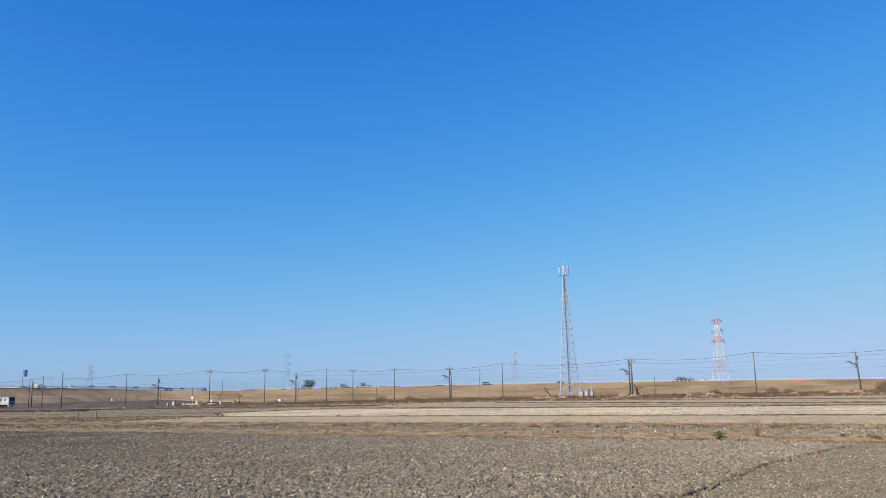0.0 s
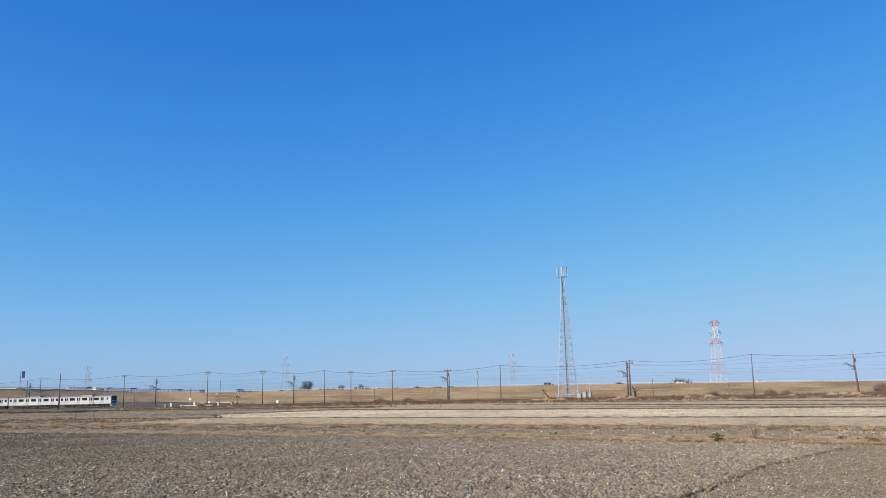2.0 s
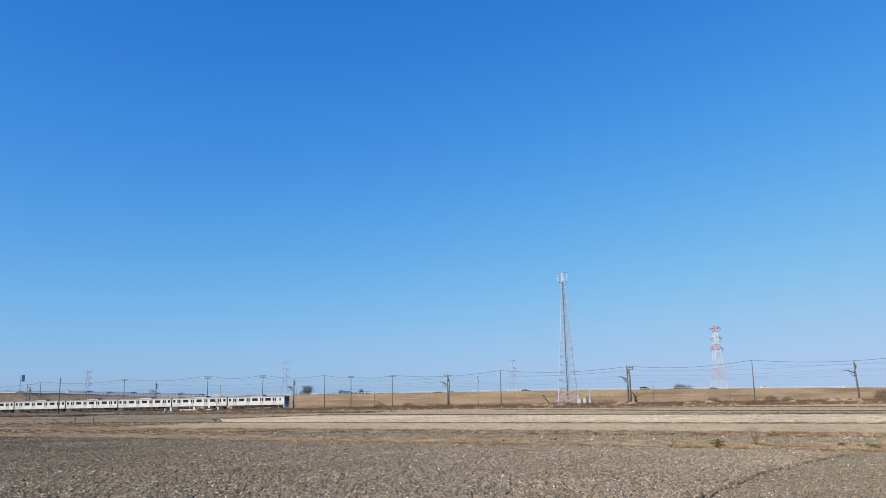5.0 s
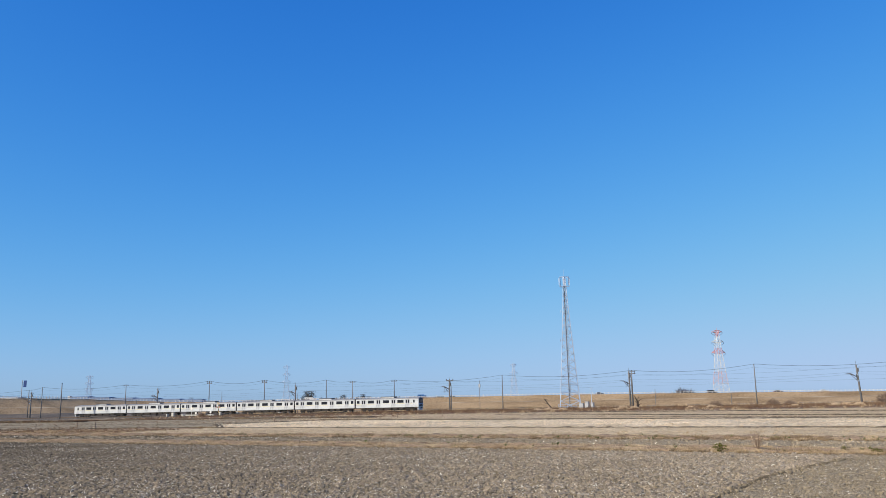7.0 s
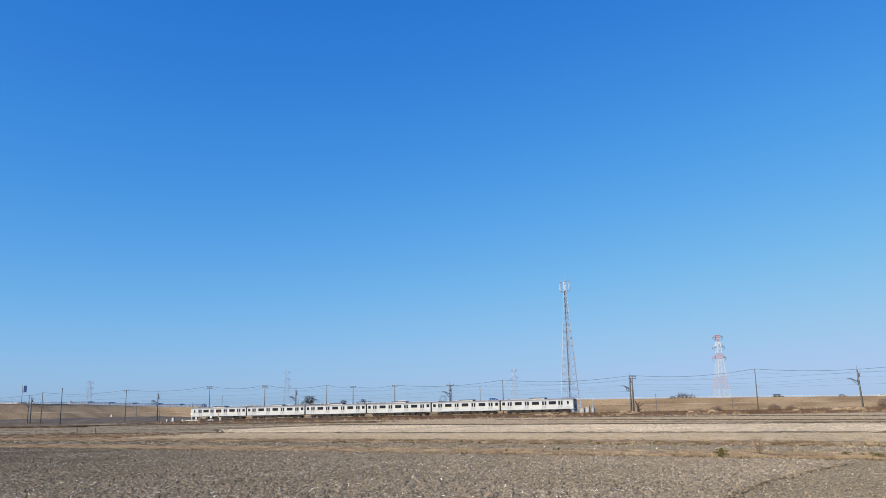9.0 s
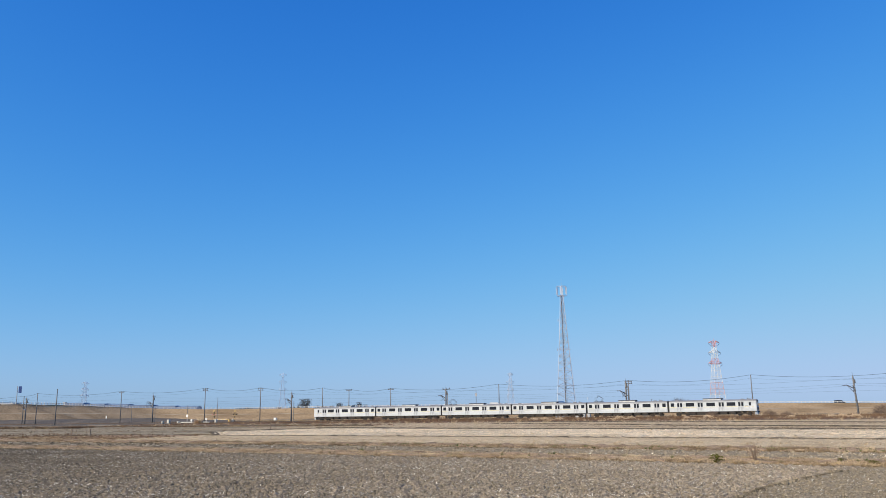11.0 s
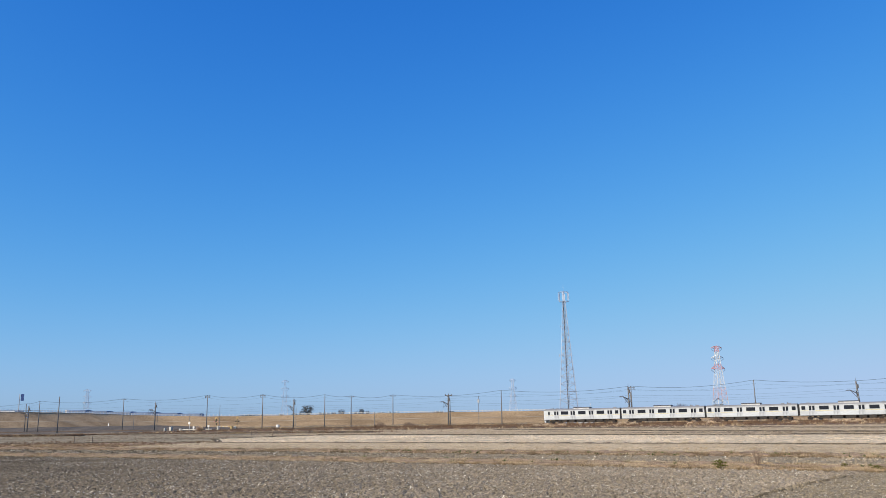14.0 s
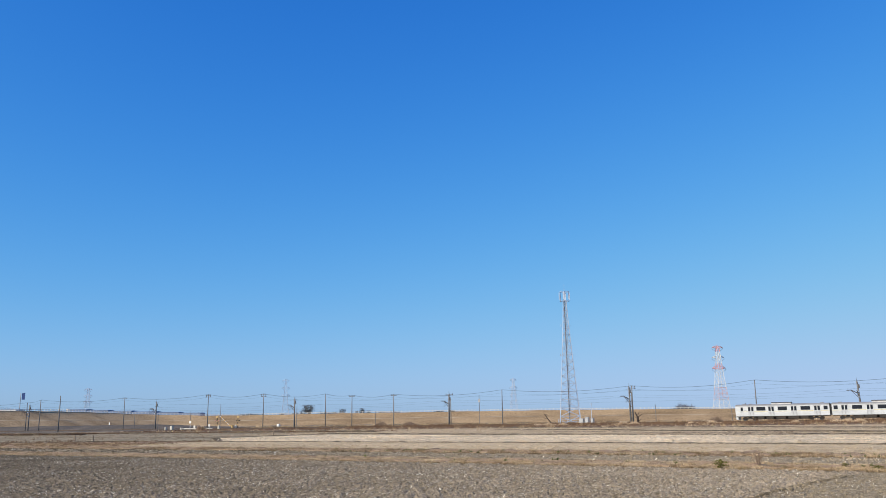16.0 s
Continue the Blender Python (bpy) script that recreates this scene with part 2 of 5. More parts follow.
def part(name, shape, mat, parent, label="", smooth=False, bevel=0.0):
    """One mesh object under a thing or a part; shape may be a mesh to share."""
    me = shape if isinstance(shape, bpy.types.Mesh) else shape.mesh(name, mat, smooth, bevel)
    ob = new(name, me)
    ob.parent = parent
    return tagged(ob, label)


def solid(name, shape, mat, label, category="", kind="", smooth=False, group=""):
    """A top-level thing of one mesh."""
    return tagged(new(name, shape.mesh(name, mat, smooth)), label, category, group, kind)


def cloud(name, verts, faces, mat, label, category, kind="stuff"):
    """One object of very many small pieces, from arrays."""
    me = bpy.data.meshes.new(name)
    me.from_pydata(np.asarray(verts).tolist(), [], np.asarray(faces).tolist())
    me.materials.append(mat)
    me.update()
    return tagged(new(name, me), label, category, "", kind)


# ---- the plan: rings about one centre, on which track and field edges lie ----
CX, CY, RHO, TH = -358.89, -555.85, 859.35, 0.42424   # centre, radius of the track, its bearing at s = 0
CAM_RHO = 661.65
GRADE = 0.00349


def at(s, off=0.0):
    """The place s metres along the track, off metres beyond it."""
    a = TH + s / RHO
    return CX + (RHO + off) * math.sin(a), CY + (RHO + off) * math.cos(a)


def rail_z(s):
    return 0.168 + GRADE * s


def height(x, y):
    """The lie of the land (arrays or numbers)."""
    rho = np.hypot(x - CX, y - CY)
    s = (np.arctan2(x - CX, y - CY) - TH) * RHO
    b = np.clip((rho - CAM_RHO - 60) / 90, 0, 1)
    return b * b * (3 - 2 * b) * (-0.38 + GRADE * np.clip(s, -250, 160))


def stand(s, off, turn=0.0, lift=0.0):
    """A pose on the land beside the track; its x axis runs along the track."""
    x, y = at(s, off)
    return pose(x, y, float(height(x, y)) + lift, 0, 0, -math.degrees(TH + s / RHO) + turn)


RNG = np.random.default_rng(7)


def ripple(x, y, size, seed):
    """Smooth noise from sums of waves, about -1 to 1."""
    rs = np.random.default_rng(seed)
    out = np.zeros_like(x)
    for i in range(14):
        a, k, p = rs.uniform(0, math.tau), rs.uniform(0.5, 2.2) * math.tau / size, rs.uniform(0, math.tau)
        out += np.sin((x * math.cos(a) + y * math.sin(a)) * k + p)
    return out / 5.3


def furrow_bend(s, r):
    """The furrow swings aside a little as it nears the grass bank."""
    return 0.014 * np.clip(r - 16.5, 0, 10.5) ** 2 * np.exp(-((s - 122.9) / 5) ** 2)


def plot(name, s0, s1, r0, r1, mat, label, lift=0.03, ds=1.0, dr=1.0, relief=0.0, size=1.0, ragged=0.15, seed=1, category="field", grain=0.0):
    """A strip of land with ragged edges and turned-down borders. s as along the track; r from the camera's ring: a number, or (s, r) corners."""
    along = np.linspace(s0, s1, max(2, int((s1 - s0) / ds) + 1))
    near, far = (np.interp(along, *zip(*r)) if isinstance(r, tuple) else np.full(len(along), float(r)) for r in (r0, r1))
    ns, nr = len(along), max(2, int((far - near).max() / dr) + 1)
    S = along[:, None].repeat(nr, 1)
    Rr = near[:, None] + (far - near)[:, None] * np.linspace(0, 1, nr)[None]
    S = S + furrow_bend(S, Rr)
    edge = np.zeros_like(Rr)
    edge[:, 0] = edge[:, -1] = ragged
    Rw = Rr + CAM_RHO + edge * ripple(S, Rr * 3, 5.0, seed)
    A = TH + S / RHO
    X, Y = CX + Rw * np.sin(A), CY + Rw * np.cos(A)
    Z = height(X, Y) + lift
    if relief:
        Z = Z + relief * ripple(X, Y, size, seed + 5) + grain * RNG.normal(size=X.shape)
    H = height(X, Y) - 0.08
    Z[0, :], Z[-1, :], Z[:, 0], Z[:, -1] = H[0, :], H[-1, :], H[:, 0], H[:, -1]
    I = np.arange(ns * nr).reshape(ns, nr)
    F = np.stack([I[:-1, :-1], I[1:, :-1], I[1:, 1:], I[:-1, 1:]], -1).reshape(-1, 4)
    me = bpy.data.meshes.new(name)
    me.from_pydata(np.stack([X, Y, Z], -1).reshape(-1, 3).tolist(), [], F.tolist())
    uv = me.uv_layers.new(name="plan")
    flat = np.stack([S, Rr], -1).reshape(-1, 2)[F.ravel()]
    uv.data.foreach_set("uv", flat.astype(np.float32).ravel())
    me.materials.append(mat)
    me.shade_smooth()
    return tagged(new(name, me), label, category, "", "structure")


def beyond(x, y, edge):
    """Which of the places lie beyond an edge given by (s, r) corners."""
    s = (np.arctan2(x - CX, y - CY) - TH) * RHO
    return np.hypot(x - CX, y - CY) - CAM_RHO > np.interp(s, *zip(*edge))


def scatter(n, s0, s1, r0, r1, rng):
    """Random places in a strip, within the wedge of land before the camera."""
    s, r = rng.uniform(s0, s1, n), rng.uniform(r0, r1, n)
    a = TH + s / RHO
    x, y = CX + (r + CAM_RHO) * np.sin(a), CY + (r + CAM_RHO) * np.cos(a)
    keep = np.abs(x) < 0.60 * y + 2
    return x[keep], y[keep]


def blades(x, y, h, w, lean, rng, base=None):
    """Pointed blades standing at the places given."""
    n = len(x)
    z = height(x, y) if base is None else base
    h = h * rng.uniform(0.45, 1.3, n)
    a, b = rng.uniform(0, math.tau, n), rng.uniform(0, math.tau, n)
    t = lean * rng.uniform(0, 1, n) * h
    dx, dy = np.cos(a) * w / 2, np.sin(a) * w / 2
    v = np.stack([np.stack([x - dx, y - dy, z], -1), np.stack([x + dx, y + dy, z], -1),
                  np.stack([x + np.cos(b) * t, y + np.sin(b) * t, z + h], -1)], 1).reshape(-1, 3)
    return v, np.arange(3 * n).reshape(n, 3)


def flakes(x, y, z, length, width, rng, tilt=0.35):
    """Small flat scraps lying about, each a bent strip."""
    n = len(x)
    L, W = length * rng.uniform(0.4, 1.5, n), width * rng.uniform(0.5, 1.5, n)
    a = rng.uniform(0, math.tau, n)
    ux, uy = np.cos(a), np.sin(a)
    rise = L * tilt * rng.uniform(-0.2, 1, n)
    lie = W * tilt * rng.uniform(-1, 1, n)
    P = []
    for p, q in ((-0.5, -0.5), (0.5, -0.5), (0.5, 0.5), (-0.5, 0.5)):
        P.append(np.stack([x + ux * L * p - uy * W * q, y + uy * L * p + ux * W * q, z + rise * (p + 0.5) + lie * (q + 0.5)], -1))
    return np.stack(P, 1).reshape(-1, 3), np.arange(4 * n).reshape(n, 4)


def clods(x, y, z, size, rng):
    """Lumps of earth: crooked, blunt ten-faced stones."""
    n = len(x)
    r = size * rng.uniform(0.35, 1.5, n) ** 1.5
    base = np.array([(1, 0, -0.3), (0, 1, -0.3), (-1, 0, -0.3), (0, -1, -0.3), (0.5, 0.5, 0.6), (-0.5, 0.5, 0.6), (-0.5, -0.5, 0.6), (0.5, -0.5, 0.6)])
    a = rng.uniform(0, math.tau, n)
    P = base[None] * rng.uniform(0.65, 1.35, (n, 8, 1)) * r[:, None, None]
    c, s = np.cos(a)[:, None], np.sin(a)[:, None]
    V = np.stack([P[..., 0] * c - P[..., 1] * s + x[:, None], P[..., 0] * s + P[..., 1] * c + y[:, None], P[..., 2] + z[:, None]], -1)
    f = np.array([(0, 1, 4), (1, 2, 5), (2, 3, 6), (3, 0, 7), (1, 5, 4), (2, 6, 5), (3, 7, 6), (0, 4, 7), (4, 5, 6), (4, 6, 7)])
    return V.reshape(-1, 3), (f[None] + 8 * np.arange(n)[:, None, None]).reshape(-1, 3)


# ---- ground to the horizon ----
def make_ground():
    radii = [0, 6, 12, 20, 30, 40, 52, 66, 82, 100, 120, 145, 170, 200, 235, 275, 320, 370, 430, 520, 700, 1000, 1600, 2600, 4600]
    n = 180
    v, f = [(0, 0, -0.06)], []
    for r in radii[1:]:
        for i in range(n):
            x, y = r * math.sin(i * math.tau / n), r * math.cos(i * math.tau / n)
            v.append((x, y, float(height(x, y)) - 0.06))
    f += [(0, 1 + (i + 1) % n, 1 + i) for i in range(n)]
    for j in range(len(radii) - 2):
        for i in range(n):
            a, b = 1 + j * n, 1 + (j + 1) * n
            f.append((a + i, a + (i + 1) % n, b + (i + 1) % n, b + i))
    sh = Shape()
    sh.v, sh.f = v, f
    solid("ground", sh, EARTH, "flat dry brown farmland reaching the horizon", "ground", "structure", True)


make_ground()
# the ploughed field, cut by a dark furrow that runs straight away
MEADOW_EDGE = ((-60, 44.0), (42, 45.0), (44, 48.0), (47, 51.4), (62, 52.4))
STRAW_NEAR = ((48, 70.0), (50, 62.0), (60, 53.2), (190, 52.7))
STRAW_BACK = ((48, 85.0), (60, 81.0), (80, 76.8), (101, 74.6), (190, 72.0))
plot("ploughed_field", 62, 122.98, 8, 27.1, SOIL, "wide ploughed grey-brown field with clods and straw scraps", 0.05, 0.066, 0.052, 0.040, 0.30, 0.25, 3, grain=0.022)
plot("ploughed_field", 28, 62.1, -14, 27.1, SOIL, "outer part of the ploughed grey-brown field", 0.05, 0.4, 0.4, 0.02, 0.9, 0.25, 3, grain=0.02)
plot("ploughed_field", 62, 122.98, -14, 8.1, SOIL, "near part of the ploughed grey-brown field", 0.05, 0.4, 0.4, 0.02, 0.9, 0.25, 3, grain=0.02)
plot("field_beside_furrow", 122.88, 132, -14, 27.0, SOIL_FINE, "smoother ploughed grey-brown field beside a furrow", 0.05, 0.08, 0.07, 0.016, 0.5, 0.2, 4, grain=0.015)
plot("field_beside_furrow", 131.9, 190, -14, 27.0, SOIL_FINE, "outer part of the smoother ploughed field", 0.05, 0.4, 0.4, 0.012, 0.9, 0.2, 4, grain=0.012)
plot("furrow", 122.90, 123.0, -12, 25.5, DARK_SOIL, "thin dark line of earth between two ploughed fields", 0.05, 0.03, 0.1, 0.02, 0.5, 0.03, 5, grain=0.025, category="furrow")
plot("grass_verge", 20, 190, 27.0, 30.0, TURF, "low bank of dry tan grass along the ploughed field", 0.11, 0.25, 0.25, 0.06, 1.3, 0.3, 6, category="verge")
plot("clod_strip", 20, 190, 29.9, 35.4, SOIL_FINE, "narrow ploughed grey strip with white scraps", 0.05, 0.2, 0.2, 0.03, 0.6, 0.15, 7, grain=0.025)
plot("grass_verge", 0, 190, 35.3, 39.0, TURF, "low bank of brown and greenish dry grass between fields", 0.11, 0.3, 0.3, 0.06, 1.5, 0.4, 8, category="verge")
plot("stubble_field", 60, 190, 38.9, 51.9, STUBBLE_SOIL, "pale rice stubble field cut in rows", 0.04, 0.5, 0.4, 0.035, 1.0, 0.2, 9)
plot("weedy_meadow", -40, 60.5, 38.9, MEADOW_EDGE, TURF, "rough dry meadow of tan and brown grass", 0.05, 0.5, 0.5, 0.05, 2.0, 0.4, 10)
plot("field_ridge", 60, 190, 51.8, 52.8, FURROW, "low dark earth ridge between the fields", 0.08, 0.5, 0.25, 0.03, 1.0, 0.15, 11, category="ridge")
plot("field_ridge", 30, 61, MEADOW_EDGE, ((-60, 45.4), (42, 46.4), (44, 49.2), (47, 52.2), (62, 53.3)), FURROW, "low dark earth ridge beside the fallow field", 0.10, 0.3, 0.25, 0.05, 1.5, 0.3, 40, category="ridge")
plot("straw_strip", 48, 190, STRAW_NEAR, STRAW_BACK, STRAW_BED, "bright strip strewn with cut pale straw", 0.05, 0.7, 0.7, 0.03, 1.3, 0.4, 12)
plot("fallow_field", -150, 60, MEADOW_EDGE, ((47.5, 86.0), (48.2, 70.0), (50, 62.2), (60, 53.6)), GREY_FIELD, "bare grey-brown fallow field", 0.035, 0.8, 0.8, 0.035, 2.0, 0.5, 13)
plot("field_ridge", 44, 190, STRAW_BACK, ((48, 88.0), (60, 83.6), (80, 79.2), (101, 76.6), (190, 73.8)), FURROW, "low dark earth ridge behind the bright straw", 0.13, 0.7, 0.4, 0.03, 1.4, 0.25, 14, category="ridge")
plot("field_ridge", 47.2, 60.5, ((47.2, 76.0), (48, 69.0), (50, 61.2), (60.5, 52.6)), ((47.2, 84.0), (48, 71.0), (50, 62.4), (60.5, 53.4)), FURROW, "dark earth ridge at the end of the bright straw", 0.10, 0.15, 0.3, 0.03, 1.2, 0.2, 45, category="ridge")
plot("stubble_field", 30, 190, 73, 104, FAR_STUBBLE_SOIL, "rice stubble field with dark wheel lines", 0.025, 1.2, 1.0, 0.02, 2.0, 0.3, 15)
plot("stubble_field", 0, 190, 104, 150, FAR_STUBBLE_SOIL, "far rice stubble field with standing straw rows", 0.03, 2, 2, 0.03, 4.0, 0.6, 17)
plot("fallow_field", -200, 29.5, 86.4, 104, GREY_FIELD, "bare grey-brown fallow field", 0.04, 2, 1.5, 0.04, 4.0, 0.6, 18)
plot("fallow_field", -200, -0.5, 104, 160, GREY_FIELD, "bare grey-brown fallow field near the railway", 0.04, 2, 2, 0.05, 4.0, 0.8, 19)
plot("field_ridge", 50, 190, ((50, 128.0), (56, 123.5), (95, 95.0), (119, 86.8), (190, 72.0)), ((50, 131.0), (56, 126.5), (95, 97.4), (119, 88.8), (190, 73.6)), FURROW, "thin dark wheel line in the stubble", 0.13, 1.0, 0.6, 0.04, 1.5, 0.3, 36, category="ridge")
plot("field_ridge", 42, 190, ((42, 152.0), (94, 127.0), (112, 114.0), (190, 90.0)), ((42, 156.0), (94, 130.0), (112, 116.8), (190, 92.0)), FURROW, "thin dark earth ridge in the far stubble", 0.14, 1.0, 0.7, 0.04, 1.5, 0.4, 37, category="ridge")
plot("field_ridge", 66, 190, ((66, 104.5), (95, 87.0), (119, 79.8), (190, 68.0)), ((66, 106.0), (95, 88.2), (119, 80.8), (190, 69.0)), FURROW, "faint dark wheel line in the stubble", 0.075, 1.0, 0.5, 0.03, 1.5, 0.3, 41, category="ridge")
plot("field_ridge", -120, -12, 88.0, 93.0, FURROW, "dark weedy earth bank at the edge of the fallow field", 0.30, 0.6, 0.5, 0.12, 3.0, 0.6, 38, category="ridge")
plot("field_ridge", -40, 40, ((-40, 112.0), (0, 108.0), (40, 104.0)), ((-40, 116.0), (0, 111.5), (40, 107.0)), FURROW, "low dark earth bank beyond the fallow field", 0.24, 0.8, 0.6, 0.12, 3.5, 0.6, 39, category="ridge")
plot("field_ridge", -60, 46, 66.0, 67.2, FURROW, "faint dark furrow across the fallow field", 0.055, 0.6, 0.4, 0.03, 1.6, 0.4, 42, category="ridge")
plot("field_ridge", -70, 40, 76.0, 77.6, EARTH, "faint pale ridge across the fallow field", 0.07, 0.6, 0.4, 0.03, 1.6, 0.4, 43, category="ridge")
plot("weedy_bank", -72, 190, 150, 193, WEED_BANK, "strip of reddish brown withered weeds beside the railway", 0.10, 1.5, 1.5, 0.12, 5.0, 1.0, 20, category="bank")
plot("gravel_strip", -300, -70, 166, 193, BALLAST, "grey gravel strip beside the railway", 0.05, 2, 2, 0.04, 4.0, 1.0, 21, category="ground")
plot("earth_bank", -300, -70, 158, 166.5, EARTH, "low bare earth bank along the fields", 0.12, 1.5, 1.5, 0.1, 4.0, 0.8, 22, category="bank")


# ---- railway ----
def make_track():
    s0, s1, n = -420, 330, 300
    ss = np.linspace(s0, s1, n)
    bed = Shape()
    prof = ((-4.2, -0.75), (-1.9, -0.22), (1.9, -0.22), (4.2, -0.75))
    bed.loft([[(*at(s, o), rail_z(s) + z) for o, z in prof] for s in ss], closed=False, caps=False)
    solid("railway_ballast", bed, BALLAST, "grey ballast bed of the railway with weedy edges", "track bed", "structure")
    for gauge in (-0.535, 0.535):
        sh = Shape()
        sh.loft([[(*at(s, gauge + o), rail_z(s) + z) for o, z in ((-0.035, -0.16), (-0.035, 0), (0.035, 0), (0.035, -0.16))] for s in ss])
        solid("rail", sh, RAIL, "rusty steel railway rail on its ballast", "rail", "structure")
    v, f = [], []
    base = Shape().box(0, 0, 0, 0.22, 2.0, 0.12)
    for i in range(int(400 / 0.7)):
        s = -190 + i * 0.7
        m = Matrix.Translation((*at(s), rail_z(s) - 0.2)) @ Euler((0, 0, -(TH + s / RHO))).to_matrix().to_4x4()
        k = len(v)
        v += [tuple(m @ Vector(p)) for p in base.v]
        f += [tuple(j + k for j in q) for q in base.f]
    sh = Shape()
    sh.v, sh.f = v, f
    solid("railway_sleepers", sh, SLEEPER, "grey concrete sleepers under the rails", "sleepers", "stuff")

    # dark gravel slope that climbs behind the track, up to the level crossing
    slope = Shape()
    rows = []
    for s in np.linspace(-300, -58, 90):
        k = min(1.0, (-58 - s) / 45)
        rows.append([(*at(s, o), float(height(*at(s, o))) + z * k + 0.06 * math.sin(s * 0.7 + o) * k) for o, z in ((4.2, 0.02), (9, 0.85), (15, 1.75), (19, 1.9), (24, -0.1))])
    solid("gravel_slope", slope.loft(rows, False, False), BALLAST, "dark grey gravel slope behind the railway", "bank", "structure", True)


make_track()

# ---- levee with its road ----
LEVEE_LINE = [(-420, 60, 7.6), (-300, 160, 7.5), (-215, 260, 7.45), (-177, 330, 7.1), (-168, 370, 6.95), (-152, 415, 5.9), (-114, 430, 4.95),
              (-55, 432, 5.25), (3, 432, 5.45), (62, 430, 5.55), (119, 427, 5.3), (175, 424, 5.0), (223, 422, 4.6), (300, 420, 4.5), (520, 420, 4.5)]


def levee_point(u):
    """The road's middle line, smooth through the points; u counts the points."""
    i = min(max(int(u), 0), len(LEVEE_LINE) - 2)
    p = [Vector(LEVEE_LINE[min(max(i + j, 0), len(LEVEE_LINE) - 1)]) for j in (-1, 0, 1, 2)]
    t = u - i
    return 0.5 * ((2 * p[1]) + (p[2] - p[0]) * t + (2 * p[0] - 5 * p[1] + 4 * p[2] - p[3]) * t * t + (3 * p[1] - p[0] - 3 * p[2] + p[3]) * t ** 3)


def levee_line(step):
    """Places at even steps along the road: point and the way to the viewer's side."""
    us = np.linspace(0, len(LEVEE_LINE) - 1, 3000)
    pts = [levee_point(u) for u in us]
    run = np.concatenate([[0], np.cumsum([(b - a).xy.length for a, b in zip(pts, pts[1:])])])
    out = []
    for d in np.arange(0, run[-1], step):
        i = min(int(np.searchsorted(run, d)), len(pts) - 2)
        way = (pts[min(i + 12, len(pts) - 1)] - pts[max(i - 12, 0)]).xy.normalized()
        out.append((pts[i], Vector((way.y, -way.x)), d))
    return out


LINE = levee_line(2.0)


def make_levee():
    face, path, top = Shape(), Shape(), Shape()
    rows, prow, trow = [], [], []
    for i, (p, side, d) in enumerate(LINE[::2]):
        w = 0.25 * math.sin(d * 0.05) + 0.15 * math.sin(d * 0.17 + 1)
        prof = ((25 + w, -0.3), (15 + w, p.z * 0.44), (11.5 + w, p.z * 0.48), (4.4, p.z - 0.15), (3.8, p.z), (3.1, p.z - 0.03), (2.7, p.z - 0.6), (-3.8, p.z - 0.6), (-6, p.z - 1.1), (-22, -0.4))
        rows.append([(p.x + side.x * o, p.y + side.y * o, z + 0.08 * math.sin(d * 0.31 + o)) for o, z in prof])
        prow.append([(p.x + side.x * o, p.y + side.y * o, z + 0.08 * math.sin(d * 0.31 + o) + 0.05) for o, z in (prof[1], prof[2])])
        trow.append([(p.x + side.x * o, p.y + side.y * o, p.z - 0.47) for o in (2.6, -3.6)])
    solid("levee", face.loft(rows, False, False), LEVEE, "long river levee covered with dry tan grass", "levee", "structure", True)
    solid("levee_path", path.loft(prow, False, False), PATH_DIRT, "pale trodden path along the levee slope", "path", "structure", True)
    solid("levee_road", top.loft(trow, False, False), ASPHALT, "asphalt road on top of the levee", "road", "structure", True)


make_levee()


def make_guardrail():
    rail = thing("guardrail", "long white-painted steel guardrail along the levee road", "guardrail")
    seen = [q for q in LINE if q[0].y > 200 and q[0].x < 330]
    beam = Shape().loft([[(p.x + s.x * o, p.y + s.y * o, p.z + z) for o, z in ((3.66, 0.5), (3.69, 0.58), (3.66, 0.68), (3.62, 0.68), (3.62, 0.5))] for p, s, d in seen])
    part("beam", beam, WHITE_PAINT, rail)
    me = Shape().tube((0, 0, -0.3), (0, 0, 0.95), 0.12, n=6).mesh("post", WHITE_PAINT)
    for p, s, d in seen:
        ob = part("post", me, WHITE_PAINT, rail)
        ob.location = (p.x + s.x * 3.8, p.y + s.y * 3.8, p.z)


make_guardrail()

# ---- lattice tower with aerials ----
def lattice(sh, levels, w):
    """Cross bracing between square levels (z, half width, middle x and y)."""
    for (z0, a0), (z1, a1) in zip(levels, levels[1:]):
        c0 = [(x * a0, y * a0, z0) for x, y in ((-1, -1), (1, -1), (1, 1), (-1, 1))]
        c1 = [(x * a1, y * a1, z1) for x, y in ((-1, -1), (1, -1), (1, 1), (-1, 1))]
        for i in range(4):
            j = (i + 1) % 4
            sh.angle(c0[i], c1[j], w)
            sh.angle(c0[j], c1[i], w)
            sh.angle(c1[i], c1[j], w)


